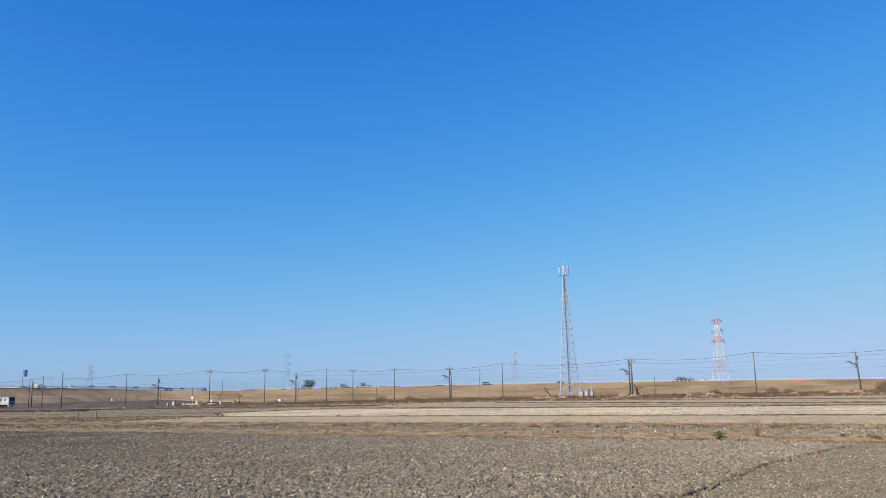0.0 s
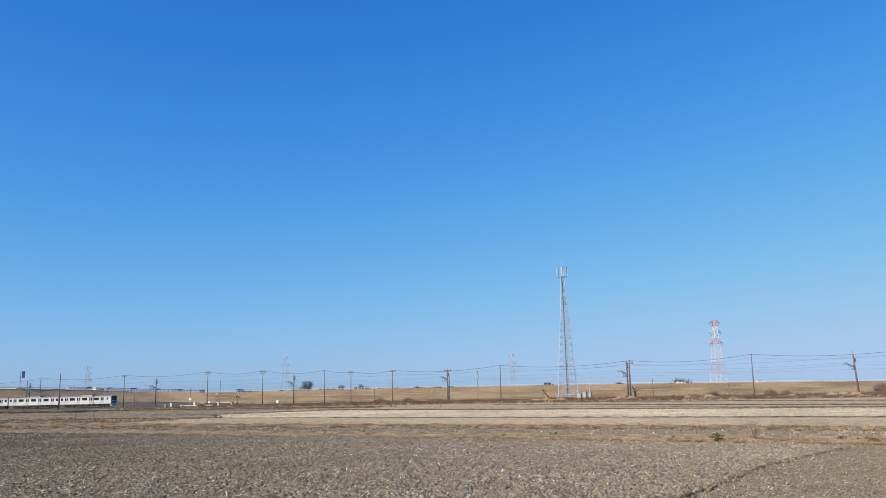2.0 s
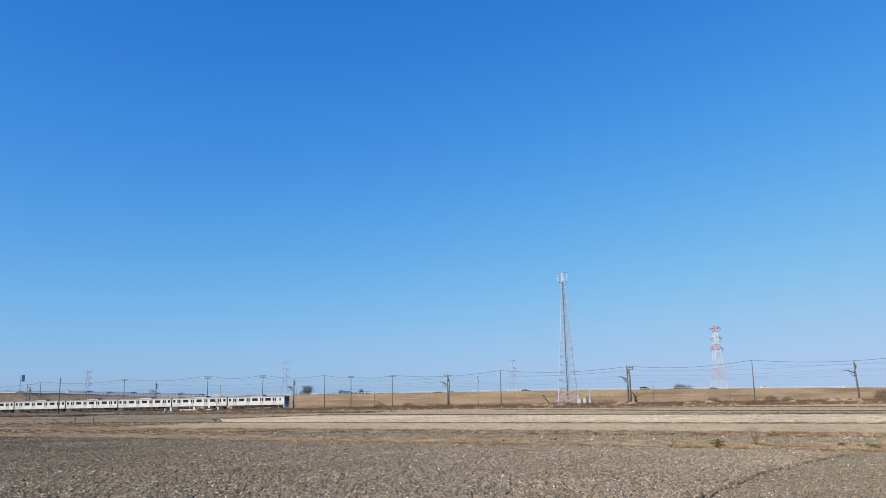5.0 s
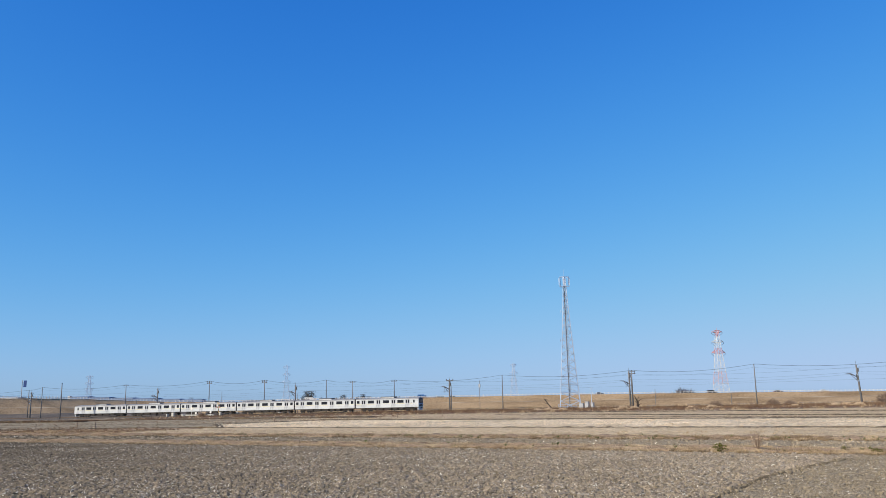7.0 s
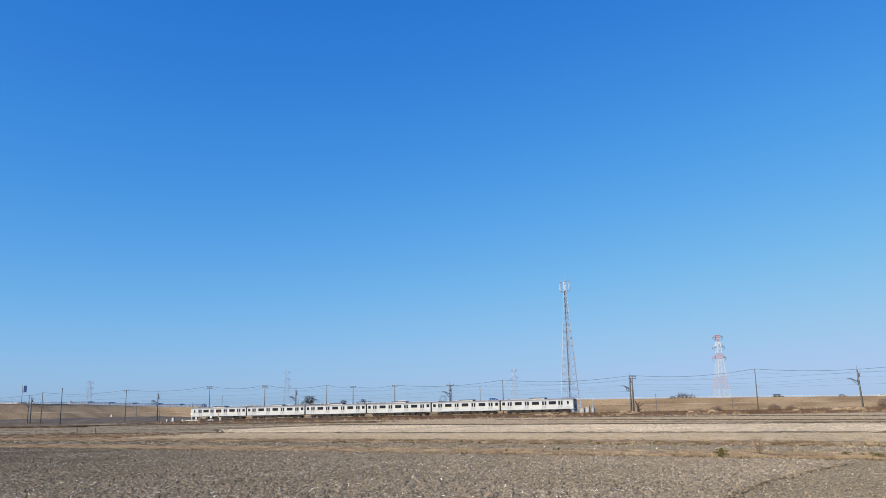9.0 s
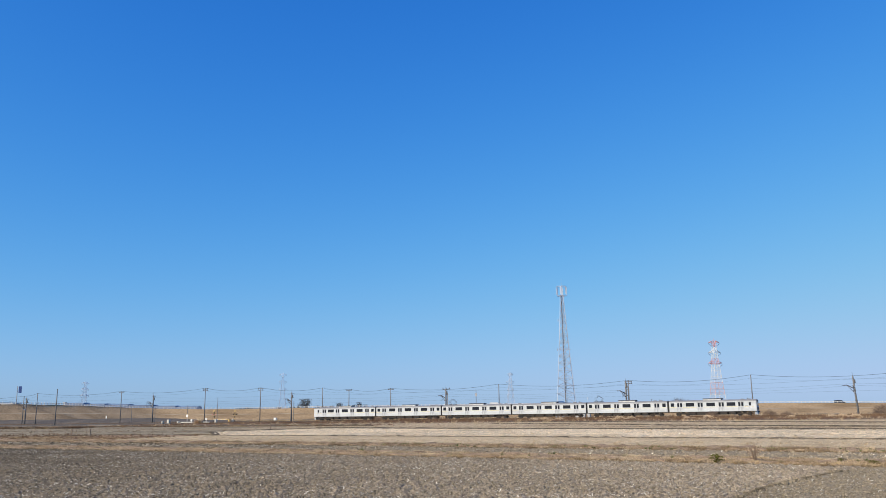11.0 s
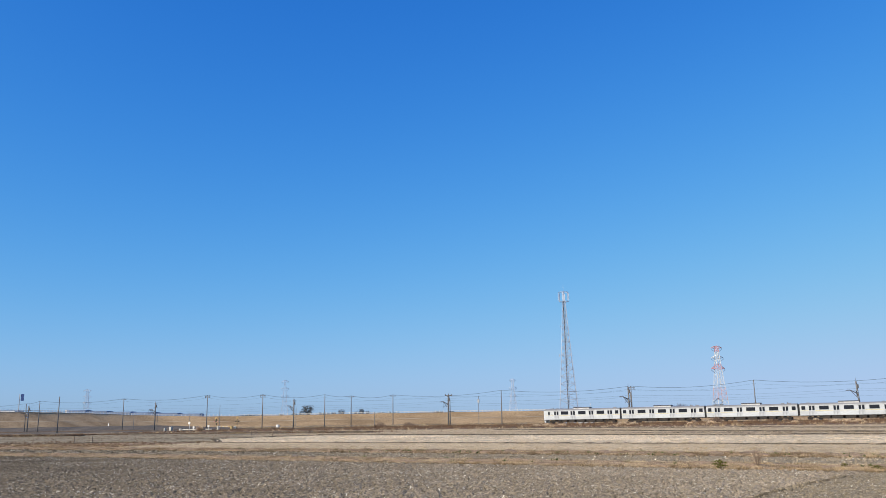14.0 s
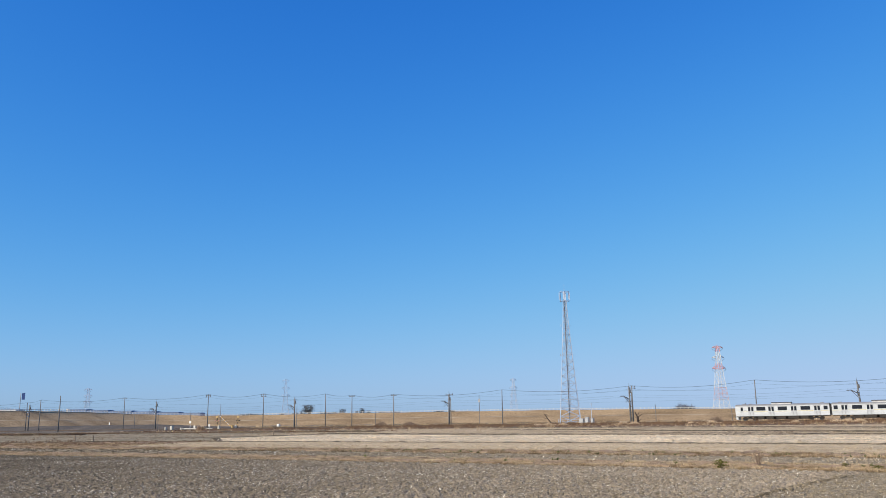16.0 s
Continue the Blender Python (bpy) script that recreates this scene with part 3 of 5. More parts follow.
def make_aerial_tower():
    t = thing("telecom_tower", "tall slim galvanised steel lattice tower with aerials on top", "tower", stand(35.9, 14, 20) @ pose(0, 0, 0, 0, -0.3, 0))
    H = 33.6
    z = [0]
    while z[-1] < H - 1.5:
        z.append(z[-1] + 2.3 - 0.8 * z[-1] / H)
    z[-1] = H
    half = lambda h: 2.35 * (1 - h / H) ** 1.15 + 0.42
    for x, y in ((-1, -1), (1, -1), (1, 1), (-1, 1)):
        leg = Shape().loft([[(x * half(a) + 0.075 * math.cos(q), y * half(a) + 0.075 * math.sin(q), a) for q in [i * math.tau / 6 for i in range(6)]] for a in z])
        part("leg", leg, STEEL, t)
        part("footing", Shape().box(x * half(0), y * half(0), 0.2, 0.7, 0.7, 0.6), CONCRETE, t)
    for a, b in zip(z, z[1:]):
        for i in range(4):
            (x0, y0), (x1, y1) = (((-1, -1), (1, -1), (1, 1), (-1, 1))[j % 4] for j in (i, i + 1))
            p0, q0 = (x0 * half(a), y0 * half(a), a), (x1 * half(a), y1 * half(a), a)
            p1, q1 = (x0 * half(b), y0 * half(b), b), (x1 * half(b), y1 * half(b), b)
            for u, v in ((p0, q1), (q0, p1), (p1, q1)):
                part("brace", Shape().angle(u, v, 0.07), STEEL, t)
    ladder = Shape()
    for x in (-0.22, 0.22):
        ladder.tube((x, -0.2, 0.3), (x, -0.2, H), 0.05, n=5)
    for i in range(int(H / 0.45)):
        ladder.tube((-0.22, -0.2, 0.5 + i * 0.45), (0.22, -0.2, 0.5 + i * 0.45), 0.02, n=4)
    part("ladder", ladder, CABINET, t)
    cables = Shape().box(-0.15, 0.2, H / 2, 0.3, 0.12, H)
    part("cable_tray", cables, DARK_STEEL, t)
    deck = Shape()
    n = 12
    for zz in (H - 0.2, H + 2.4):
        ring = [(1.35 * math.cos(i * math.tau / n), 1.35 * math.sin(i * math.tau / n), zz) for i in range(n)]
        for i in range(n):
            deck.angle(ring[i], ring[(i + 1) % n], 0.07)
        for i in range(0, n, 3):
            deck.angle(ring[i], (0, 0, zz), 0.06)
    deck.tube((0, 0, H - 0.5), (0, 0, H + 2.6), 0.16, n=8)
    part("head_frame", deck, STEEL, t)
    for i in range(6):
        a = i * math.tau / 6 + 0.3
        p = Shape().box(1.5, 0, 0, 0.14, 0.26, 2.1)
        ob = part("aerial_panel", p, STEEL, t, "pale grey aerial panel", bevel=0.03)
        ob.matrix_basis = pose(0, 0, H + 1.15, 0, 0, math.degrees(a))
    part("lightning_rod", Shape().tube((0, 0, H + 2.4), (0, 0, H + 4.6), 0.05, 0.02, 6), STEEL, t)
    for zz, r in ((H - 7, 0.9), (H - 15, 1.2)):
        s = Shape().tube((-half(zz) - 0.5, 0, zz), (half(zz) + 0.5, 0, zz), 0.04, n=5).tube((-half(zz) - 0.5, 0, zz - 0.3), (-half(zz) - 0.5, 0, zz + 0.4), 0.1, n=6)
        part("side_arm", s, STEEL, t)
    base = Shape().box(0, 0, 0.1, 6.0, 6.0, 0.4)
    part("foundation", base, CONCRETE, t)


make_aerial_tower()


def make_cabinets():
    for s, off, w, h in ((39.9, 11.0, 1.2, 1.5), (41.3, 11.3, 1.0, 1.9), (42.5, 12.0, 0.8, 1.6)):
        c = thing("equipment_cabinet", "grey steel equipment cabinet beside the lattice tower", "cabinet", stand(s, off), "cabinets by the tower")
        part("body", Shape().box(0, 0, h / 2 + 0.2, w, 0.9, h - 0.2), CABINET, c, bevel=0.03)
        part("door", Shape().box(0, -0.47, h / 2 + 0.2, w * 0.86, 0.04, h * 0.8), CABINET, c)
        part("plinth", Shape().box(0, 0, 0.1, w + 0.2, 1.1, 0.4), CONCRETE, c)
        part("cap", Shape().box(0, 0, h + 0.14, w + 0.1, 1.0, 0.08), CABINET, c)
    mast = thing("thin_mast", "thin grey steel mast beside the equipment cabinets", "mast", stand(42.2, 12.5))
    part("pole", Shape().tube((0, 0, -0.1), (0, 0, 5.6), 0.09, 0.05, 6), STEEL, mast)
    part("top_box", Shape().box(0, 0, 5.4, 0.2, 0.2, 0.5), STEEL, mast)
    f = thing("tower_fence", "low grey wire fence round the tower foot", "fence", stand(36.7, 14, 20))
    for i in range(8):
        x = -4 + i * 8 / 7
        part("fence_post", Shape().tube((x, -4.2, -0.1), (x, -4.2, 1.5), 0.05, n=5), STEEL, f)
    for h in (0.4, 0.9, 1.4):
        part("fence_rail", Shape().tube((-4, -4.2, h), (4, -4.2, h), 0.035, n=5), STEEL, f)


make_cabinets()


# ---- far pylons ----
def make_pylon(name, label, x, y, z, h, half, arms, mats, turn, w, curve=1.6, tip_half=0.2):
    """A pylon: mats gives the paint band by band from the foot."""
    p = thing(name, label, "pylon", pose(x, y, z, 0, 0, turn), "pylons beyond the levee")
    n = len(mats)
    wide = lambda q: half * (1 - q) ** curve + half * tip_half
    for i, m in enumerate(mats):
        a, b = i / n, (i + 1) / n
        s = Shape()
        mid = (a + b) / 2
        lattice(s, [(a * h, wide(a)), (b * h, wide(b))], w * 0.7)
        for cx, cy in ((-1, -1), (1, -1), (1, 1), (-1, 1)):
            s.tube((cx * wide(a), cy * wide(a), a * h), (cx * wide(mid), cy * wide(mid), mid * h), w, n=5)
            s.tube((cx * wide(mid), cy * wide(mid), mid * h), (cx * wide(b), cy * wide(b), b * h), w, n=5)
        part("lattice_band", s, m, p)
    for q, reach in arms:
        for side in (-1, 1):
            s = Shape()
            tip = (side * reach, 0, q * h)
            for cy in (-1, 1):
                s.tube((side * wide(q), cy * wide(q), q * h - reach * 0.12), tip, w * 1.2, n=4)
                s.tube((side * wide(q), cy * wide(q), q * h + reach * 0.3), tip, w * 1.1, n=4)
            arm = part("arm", s, mats[min(int(q * n), n - 1)], p)
            drop = Shape().tube(tip, (tip[0] * 1.05, 0, tip[2] - reach * 0.25), w * 0.9, n=5)
            drop.tube((tip[0] * 1.05, 0, tip[2] - reach * 0.25), (tip[0] * 0.5, 0, tip[2] - reach * 0.62), w * 0.8, n=5)
            part("jumper_loop", drop, JUMPER, arm)
    part("peak", Shape().tube((0, 0, h), (0, 0, h + 2), w, 0.05, 5), mats[-1], p)


R_, W_ = RED_PAINT, WHITE_PAINT
JUMPER = material("grey_jumper_cable", (0.20, 0.23, 0.29), 0.6, spread=0.1)
# Paler red for the pylon's lower bands.
P_ = material("pale_red_pylon_paint", (0.66, 0.40, 0.36), 0.6, spread=0.12, scale=0.3)
make_pylon("transmission_pylon", "red and white banded steel transmission pylon beyond the levee", 205.5, 620, 0, 53.0, 4.1,
           ((0.98, 4.3), (0.84, 4.8), (0.69, 5.4)), (W_, W_, W_, P_, P_, W_, W_, W_, R_, W_, W_, R_), 12, 0.15, 1.25, 0.24)
make_pylon("transmission_pylon", "pale grey far steel transmission pylon", -644, 1500, 0, 64, 7.0, ((0.97, 6.2), (0.80, 6.8), (0.63, 7.2)), (PALE_STEEL,) * 10, 5, 0.2)
make_pylon("transmission_pylon", "pale grey far steel transmission pylon", -249, 1300, 0, 66, 6.0, ((0.97, 5.0), (0.80, 5.6), (0.63, 6.0)), (PALE_STEEL,) * 10, 8, 0.18)
make_pylon("transmission_pylon", "pale grey far steel transmission pylon", 90.8, 1100, 0, 53.5, 5.5, ((0.97, 3.8), (0.78, 5), (0.6, 4.6), (0.45, 4.2)), (PALE_STEEL,) * 10, 10, 0.17)


# ---- poles along the railway ----
UTILITY = [(-146.1, 6, 9.8, 0.17), (-140.8, 6, 10.6, 0.17), (-120.2, -9, 11.2, 0.2), (-108.0, 6, 10.6, 0.16), (-76.6, 6, 10.9, 0.16), (-56.7, 6, 10.6, 0.16),
           (-35.3, 6, 10.0, 0.15), (-26.5, 6, 9.4, 0.15), (-13.0, 6, 9.3, 0.15), (19.8, 6, 9.6, 0.15), (55.1, 5, 9.5, 0.15), (83.9, 6, 9.9, 0.15)]


def make_utility_pole(s, off, h, r, arms):
    p = thing("utility_pole", "slim grey concrete utility pole beside the railway", "utility pole", stand(s, off), "poles along the railway")
    part("shaft", Shape().tube((0, 0, -0.2), (0, 0, h), r, r * 0.62, 10), CONCRETE, p, smooth=True)
    if arms:
        for dz in (0.35, 0.8)[:arms]:
            part("cross_arm", Shape().box(0, 0, h - dz, 1.9, 0.12, 0.14), DARK_STEEL, p)
            for x in (-0.75, 0.75):
                part("insulator", Shape().tube((x, 0, h - dz), (x, 0, h - dz + 0.3), 0.1, 0.07, 6), DARK_STEEL, p)
    part("band", Shape().tube((0, 0, h - 0.18), (0, 0, h - 0.08), r * 0.85, n=10), DARK_STEEL, p)
    for i in range(5):
        part("step_bolt", Shape().tube((-r - 0.12, 0, 2.5 + i * 1.1), (r + 0.12, 0, 2.5 + i * 1.1), 0.015, n=4), DARK_STEEL, p)


for row in UTILITY:
    make_utility_pole(*row, {-76.6: 2, -56.7: 2, -26.5: 1, -13.0: 1, 55.1: 2, -108.0: 1}.get(row[0], 0))
for s, off, h in ((-102.2, 4, 5.5), (-93.4, 4, 5.0), (-81.4, 4, 5.6), (-94.1, 40, 8.6), (-44.4, 5, 6.2), (5.3, 4.5, 7.4), (59.9, 8, 4.7), (-19.9, 8, 4.5), (77.9, 8, 3.4), (3.4, 30, 9.0)):
    p = thing("thin_pole", "thin grey steel pole near the railway", "pole", stand(s, off), "thin poles near the railway")
    part("shaft", Shape().tube((0, 0, -0.2), (0, 0, h), 0.09, 0.07, 8), CONCRETE, p)
    part("cap", Shape().tube((0, 0, h), (0, 0, h + 0.1), 0.1, 0.02, 8), DARK_STEEL, p)
    if off == 30:
        part("lamp_box", Shape().box(0, 0, h - 1.5, 0.5, 0.35, 1.0), CABINET, p)

MASTS = [(-142.6, 9.0, 0), (-93.7, 9.0, 0), (-44.1, 8.8, 0), (5.4, 8.7, 0), (54.9, 9.2, 0), (105.9, 8.7, -2.8)]


def make_mast(s, h, lean):
    p = thing("catenary_mast", "dark railway mast with a bracket arm over the track", "railway mast", stand(s, 3.2) @ pose(0, 0, 0, 0, lean, 0), "masts of the overhead line")
    part("shaft", Shape().tube((0, 0, -0.4), (0, 0, h), 0.24, 0.16, 10), CONCRETE, p, smooth=True)
    part("spike", Shape().tube((0, 0, h), (0, 0, h + 0.9), 0.04, 0.02, 5), DARK_STEEL, p)
    b = Shape()
    b.tube((0, 0, 6.3), (0, -3.4, 6.6), 0.05, n=6).tube((0, 0, 5.1), (0, -2.6, 6.5), 0.045, n=6).tube((0, -3.2, 6.6), (0, -3.2, 5.25), 0.03, n=5).tube((0, -1.6, 5.95), (0, -3.3, 5.3), 0.035, n=5)
    part("bracket_arm", b, DARK_STEEL, p)
    for z in (5.1, 6.3):
        part("insulator", Shape().tube((0, -0.2, z), (0, -0.75, z + 0.2), 0.1, n=8), STEEL, p)
    for z in (h - 0.4, h - 1.5):
        part("cross_arm", Shape().box(0, 0.3, z, 0.09, 1.7, 0.09), DARK_STEEL, p)
    part("side_arm", Shape().tube((0, 0, 6.0), (-1.4, 0, 6.9), 0.11, n=6).tube((-1.3, 0, 6.9), (-2.3, 0, 6.9), 0.09, n=6).tube((0, 0, 5.0), (-1.4, 0, 6.8), 0.06, n=5), DARK_STEEL, p)
    for z in (2.4, 3.4):
        part("strap", Shape().tube((0, 0, z), (0, 0, z + 0.15), 0.23, n=10), DARK_STEEL, p)
    if s in (5.4, 54.9):
        part("second_column", Shape().tube((0.55, 0, -0.4), (0.5, 0, h - 1.3), 0.15, 0.11, 8), CONCRETE, p, smooth=True)
        for z in (1.2, 2.6, 4.0, 5.4, 6.8):
            part("batten", Shape().tube((0, 0, z), (0.52, 0, z + 0.5), 0.05, n=5), DARK_STEEL, p)
    if s == 5.4:
        part("top_arm", Shape().box(0.1, 0, h - 0.15, 2.1, 0.14, 0.18), DARK_STEEL, p)
        for x in (-0.85, 0.1, 1.05):
            part("insulator", Shape().tube((x, 0, h - 0.1), (x, 0, h + 0.25), 0.11, 0.07, 7), DARK_STEEL, p)
    part("switch_box", Shape().box(0.25, 0, h - 1.1, 0.3, 0.3, 0.8), DARK_STEEL, p)


for row in MASTS:
    make_mast(*row)


def make_cable(ends, sag, r, label):
    """One hanging cable through the places given."""
    sh = Shape()
    pts = []
    for a, b in zip(ends, ends[1:]):
        a, b = Vector(a), Vector(b)
        n = 10
        for i in range(n + (b is ends[-1])):
            t = i / n
            pts.append(a.lerp(b, t) - Vector((0, 0, sag * 4 * t * (1 - t) * min(1.0, (b - a).length / 18))))
    pts.append(Vector(ends[-1]))
    rings = []
    for i, p in enumerate(pts):
        way = (pts[min(i + 1, len(pts) - 1)] - pts[max(i - 1, 0)]).normalized()
        side = way.cross(Vector((0, 0, 1))).normalized()
        up = side.cross(way)
        rings.append([p + side * (r * math.cos(q)) + up * (r * math.sin(q)) for q in (0.5, 2.6, 4.7)])
    return solid("overhead_cable", sh.loft(rings), CABLE, label, "cable")


def pole_top(s, off, h, dz=0.0, shift=0.0):
    m = stand(s, off) @ Vector((0, shift, h + dz))
    return tuple(m)


line = [pole_top(s, o, h) for s, o, h, r in UTILITY if o > 0]
first = [pole_top(-200, 6, 9.2)] + line
last = [pole_top(118, 6, 9.7), pole_top(150, 6, 9.8)]
make_cable(first + last, 0.95, 0.04, "dark power cable sagging between the utility poles")
make_cable([(x, y + 0.3, z - 0.8) for x, y, z in first + last], 0.9, 0.014, "thin dark cable below the power cable on the utility poles")
mast_s = [-240, -191] + [m[0] for m in MASTS] + [155, 204]
make_cable([pole_top(s, 3.2, 8.3, 0, 0.9) for s in mast_s], 0.6, 0.016, "thin feeder cable along the railway masts")
make_cable([pole_top(s, 3.2, 7.2, 0, 0.9) for s in mast_s], 0.6, 0.014, "thin feeder cable along the railway masts")
make_cable([pole_top(s, 3.2, 6.65, 0, -3.2) for s in mast_s], 0.8, 0.012, "catenary wire above the railway track")
make_cable([pole_top(s, 3.2, 5.5, 0, -3.2) for s in mast_s], 0.05, 0.012, "straight contact wire above the railway track")


# ---- level crossing ----
def make_crossing():
    for s, off, turn in ((-64.6, -6.0, 0), (-66.9, 8.0, 180)):
        p = thing("crossing_signal", "yellow and black level crossing signal post with twin lamps", "crossing signal", stand(s, off, turn), "signals at the level crossing")
        for i in range(6):
            part("post_band", Shape().tube((0, 0, -0.2 + i * 0.62), (0, 0, 0.42 + i * 0.62), 0.10, n=8), (YELLOW, BLACK)[i % 2], p)
        for a in (-40, 40):
            ob = part("cross_board", Shape().box(0, 0, 0, 0.95, 0.05, 0.18), YELLOW, p, "yellow cross board")
            ob.matrix_basis = pose(0, -0.12, 3.75, 0, a, 0)
        for x in (-0.5, 0.5):
            lamp = part("lamp_shield", Shape().tube((x, -0.1, 2.7), (x, -0.18, 2.7), 0.24, n=14), BLACK, p)
            part("lamp_glass", Shape().tube((x, -0.18, 2.7), (x, -0.22, 2.7), 0.15, n=12), RED_PAINT, lamp)
        part("lamp_arm", Shape().tube((-0.5, -0.05, 2.7), (0.5, -0.05, 2.7), 0.06, n=6), BLACK, p)
        part("foot_box", Shape().box(0.55, 0.1, 0.55, 0.6, 0.5, 1.5), BOX_WHITE, p, bevel=0.03)
    m = thing("barrier_machine", "yellow level crossing barrier machine beside the track", "barrier machine", stand(-68.2, 7.0))
    part("body", Shape().box(0, 0, 0.6, 0.6, 0.6, 1.4), YELLOW, m, bevel=0.04)
    part("lid", Shape().box(0, 0, 1.34, 0.7, 0.7, 0.08), BLACK, m)
    g = thing("concrete_barrier", "long low white concrete barrier beside the level crossing", "barrier", stand(-71.0, -7.0))
    part("beam", Shape().box(0, 0, 0.5, 11.0, 0.35, 0.36), BOX_WHITE, g, bevel=0.05)
    for x in (-4.6, 0, 4.6):
        part("foot", Shape().box(x, 0, 0.2, 0.5, 0.5, 0.7), CONCRETE, g)
    for s, h, w in ((-79.9, 1.2, 0.8), (-82.0, 0.8, 0.4), (-76.4, 0.6, 0.6)):
        b = thing("relay_box", "white steel railway relay box on a concrete foot", "relay box", stand(s, -7.0), "relay boxes by the crossing")
        part("body", Shape().box(0, 0, h / 2 + 0.2, w, 0.7, h), BOX_WHITE, b, bevel=0.03)
        part("door", Shape().box(0, -0.37, h / 2 + 0.2, w * 0.8, 0.04, h * 0.8), BOX_WHITE, b)
        part("foot", Shape().box(0, 0, 0.0, w + 0.2, 0.9, 0.5), CONCRETE, b)
    b = thing("round_mirror", "round pale traffic mirror on a post at the level crossing", "traffic mirror", stand(-72.9, -7.6))
    part("post", Shape().tube((0, 0, -0.2), (0, 0, 2.6), 0.06, n=8), WHITE_PAINT, b)
    part("disc", Shape().tube((0, -0.06, 2.4), (0, -0.12, 2.4), 0.4, n=18), WHITE_PAINT, b)
    part("hood", Shape().tube((0, -0.04, 2.4), (0, -0.06, 2.4), 0.47, n=18), YELLOW, b)
    for s, h in ((-71.2, 1.3), (-66.0, 1.6)):
        k = thing("warning_sign", "small pale warning board on a post by the crossing", "sign", stand(s, -7.8))
        part("post", Shape().tube((0, 0, -0.2), (0, 0, h), 0.05, n=6), WHITE_PAINT, k)
        part("board", Shape().box(0, -0.06, h - 0.2, 0.6, 0.03, 0.6), WHITE_PAINT, k)
    w = thing("white_marker", "white rounded marker box beside the railway", "marker", stand(-60.4, 21))
    part("body", Shape().box(0, 0, 1.0, 1.1, 0.7, 0.9), WHITE_PAINT, w, bevel=0.15)
    part("post", Shape().tube((0, 0, -0.2), (0, 0, 0.7), 0.1, n=8), CONCRETE, w)
    q = thing("track_sign", "cream signal post beside the railway", "signal post", stand(-119.5, 14))
    part("post", Shape().tube((0, 0, -0.2), (0, 0, 3.0), 0.12, 0.1, 8), CONCRETE, q)
    part("board", Shape().box(0, -0.1, 2.4, 0.4, 0.06, 0.8), WHITE_PAINT, q)


make_crossing()
ARM = thing("crossing_gate_arm", "yellow and white crossing gate arm", "gate arm", stand(-68.6, 6.5, 0, 1.1))
for i in range(8):
    part("arm_band", Shape().tube((-0.62 * i, 0, 0), (-0.62 * (i + 1), 0, 0), 0.08, n=6), (BRIGHT_YELLOW, WHITE_PAINT)[i % 2], ARM)

# short stakes in the fields
for s, r, h in ((43.9, 49.2, 0.62), (44.9, 50.5, 0.58), (35.7, 81.8, 0.75), (46.9, 74.1, 0.9), (47.6, 96.4, 0.6), (48.5, 99.6, 0.65), (50.3, 110.3, 0.9)):
    p = thing("stake", "short weathered wooden stake in the field", "stake", stand(s, r + CAM_RHO - RHO, 30 * s), "stakes in the fields")
    part("shaft", Shape().tube((0, 0, -0.2), (0.03, 0, h), 0.055, 0.045, 7), WOOD, p)
    part("tip", Shape().tube((0.03, 0, h), (0.03, 0, h + 0.05), 0.065, 0.02, 7), WOOD, p)

# road sign on the levee
RS = thing("road_sign", "blue road sign board on a tall grey post", "road sign", pose(-172.0, 337, 7.3))
part("post", Shape().tube((0, 0, -0.3), (0, 0, 7.0), 0.16, 0.12, 8), CABINET, RS)
part("board", Shape().box(1.15, 0, 5.6, 1.25, 0.08, 2.7), SIGN_BLUE, RS, bevel=0.02)
for z in (4.8, 6.5):
    part("arm", Shape().tube((0, 0.06, z), (1.7, 0.06, z), 0.06, n=6), STEEL, RS)


# ---- beyond the levee ----
def make_hall(x, y, z, w, d, h, roof, label, turn=0):
    b = thing("warehouse", label, "building", pose(x, y, z, 0, 0, turn), "far halls beyond the levee")
    part("wall", Shape().box(0, 0, h / 2, w, d, h), WHITE_PAINT if roof is WHITE_PAINT else FAR_GREY, b)
    r = Shape().loft([[(sx * w / 2, -d / 2 - 0.3, h), (sx * w / 2, 0, h + d * 0.025), (sx * w / 2, d / 2 + 0.3, h), (sx * w / 2, 0, h - 0.3)] for sx in (-1, 1)])
    part("roof", r, roof, b)
    for i in range(max(2, int(w / 18))):
        wx = -w / 2 + (i + 0.5) * w / max(2, int(w / 18))
        part("window", Shape().box(wx, -d / 2 - 0.06, h * 0.6, 5, 0.1, 1.6), GLASS, b)


for hx, hw, hh in ((-441, 22, 18.5), (-417, 25, 17.2), (-390, 28, 16.1), (-361, 29, 15.0), (-333, 27, 13.8), (-306, 26, 12.7)):
    make_hall(hx, 1010, 0, hw, 20, hh, FAR_GREY, "blue-grey hall in a row far beyond the levee", 0)
make_hall(-292, 900, 0, 26, 40, 7.0, BLUE_ROOF, "low hall with a blue sheet roof far beyond the levee", -4)
make_hall(-497, 1100, 0, 3, 6, 21.2, WHITE_PAINT, "narrow white building far beyond the levee", 0)
make_hall(-598, 1120, 0, 56, 24, 20.8, WHITE_PAINT, "long white building far beyond the levee", 0)


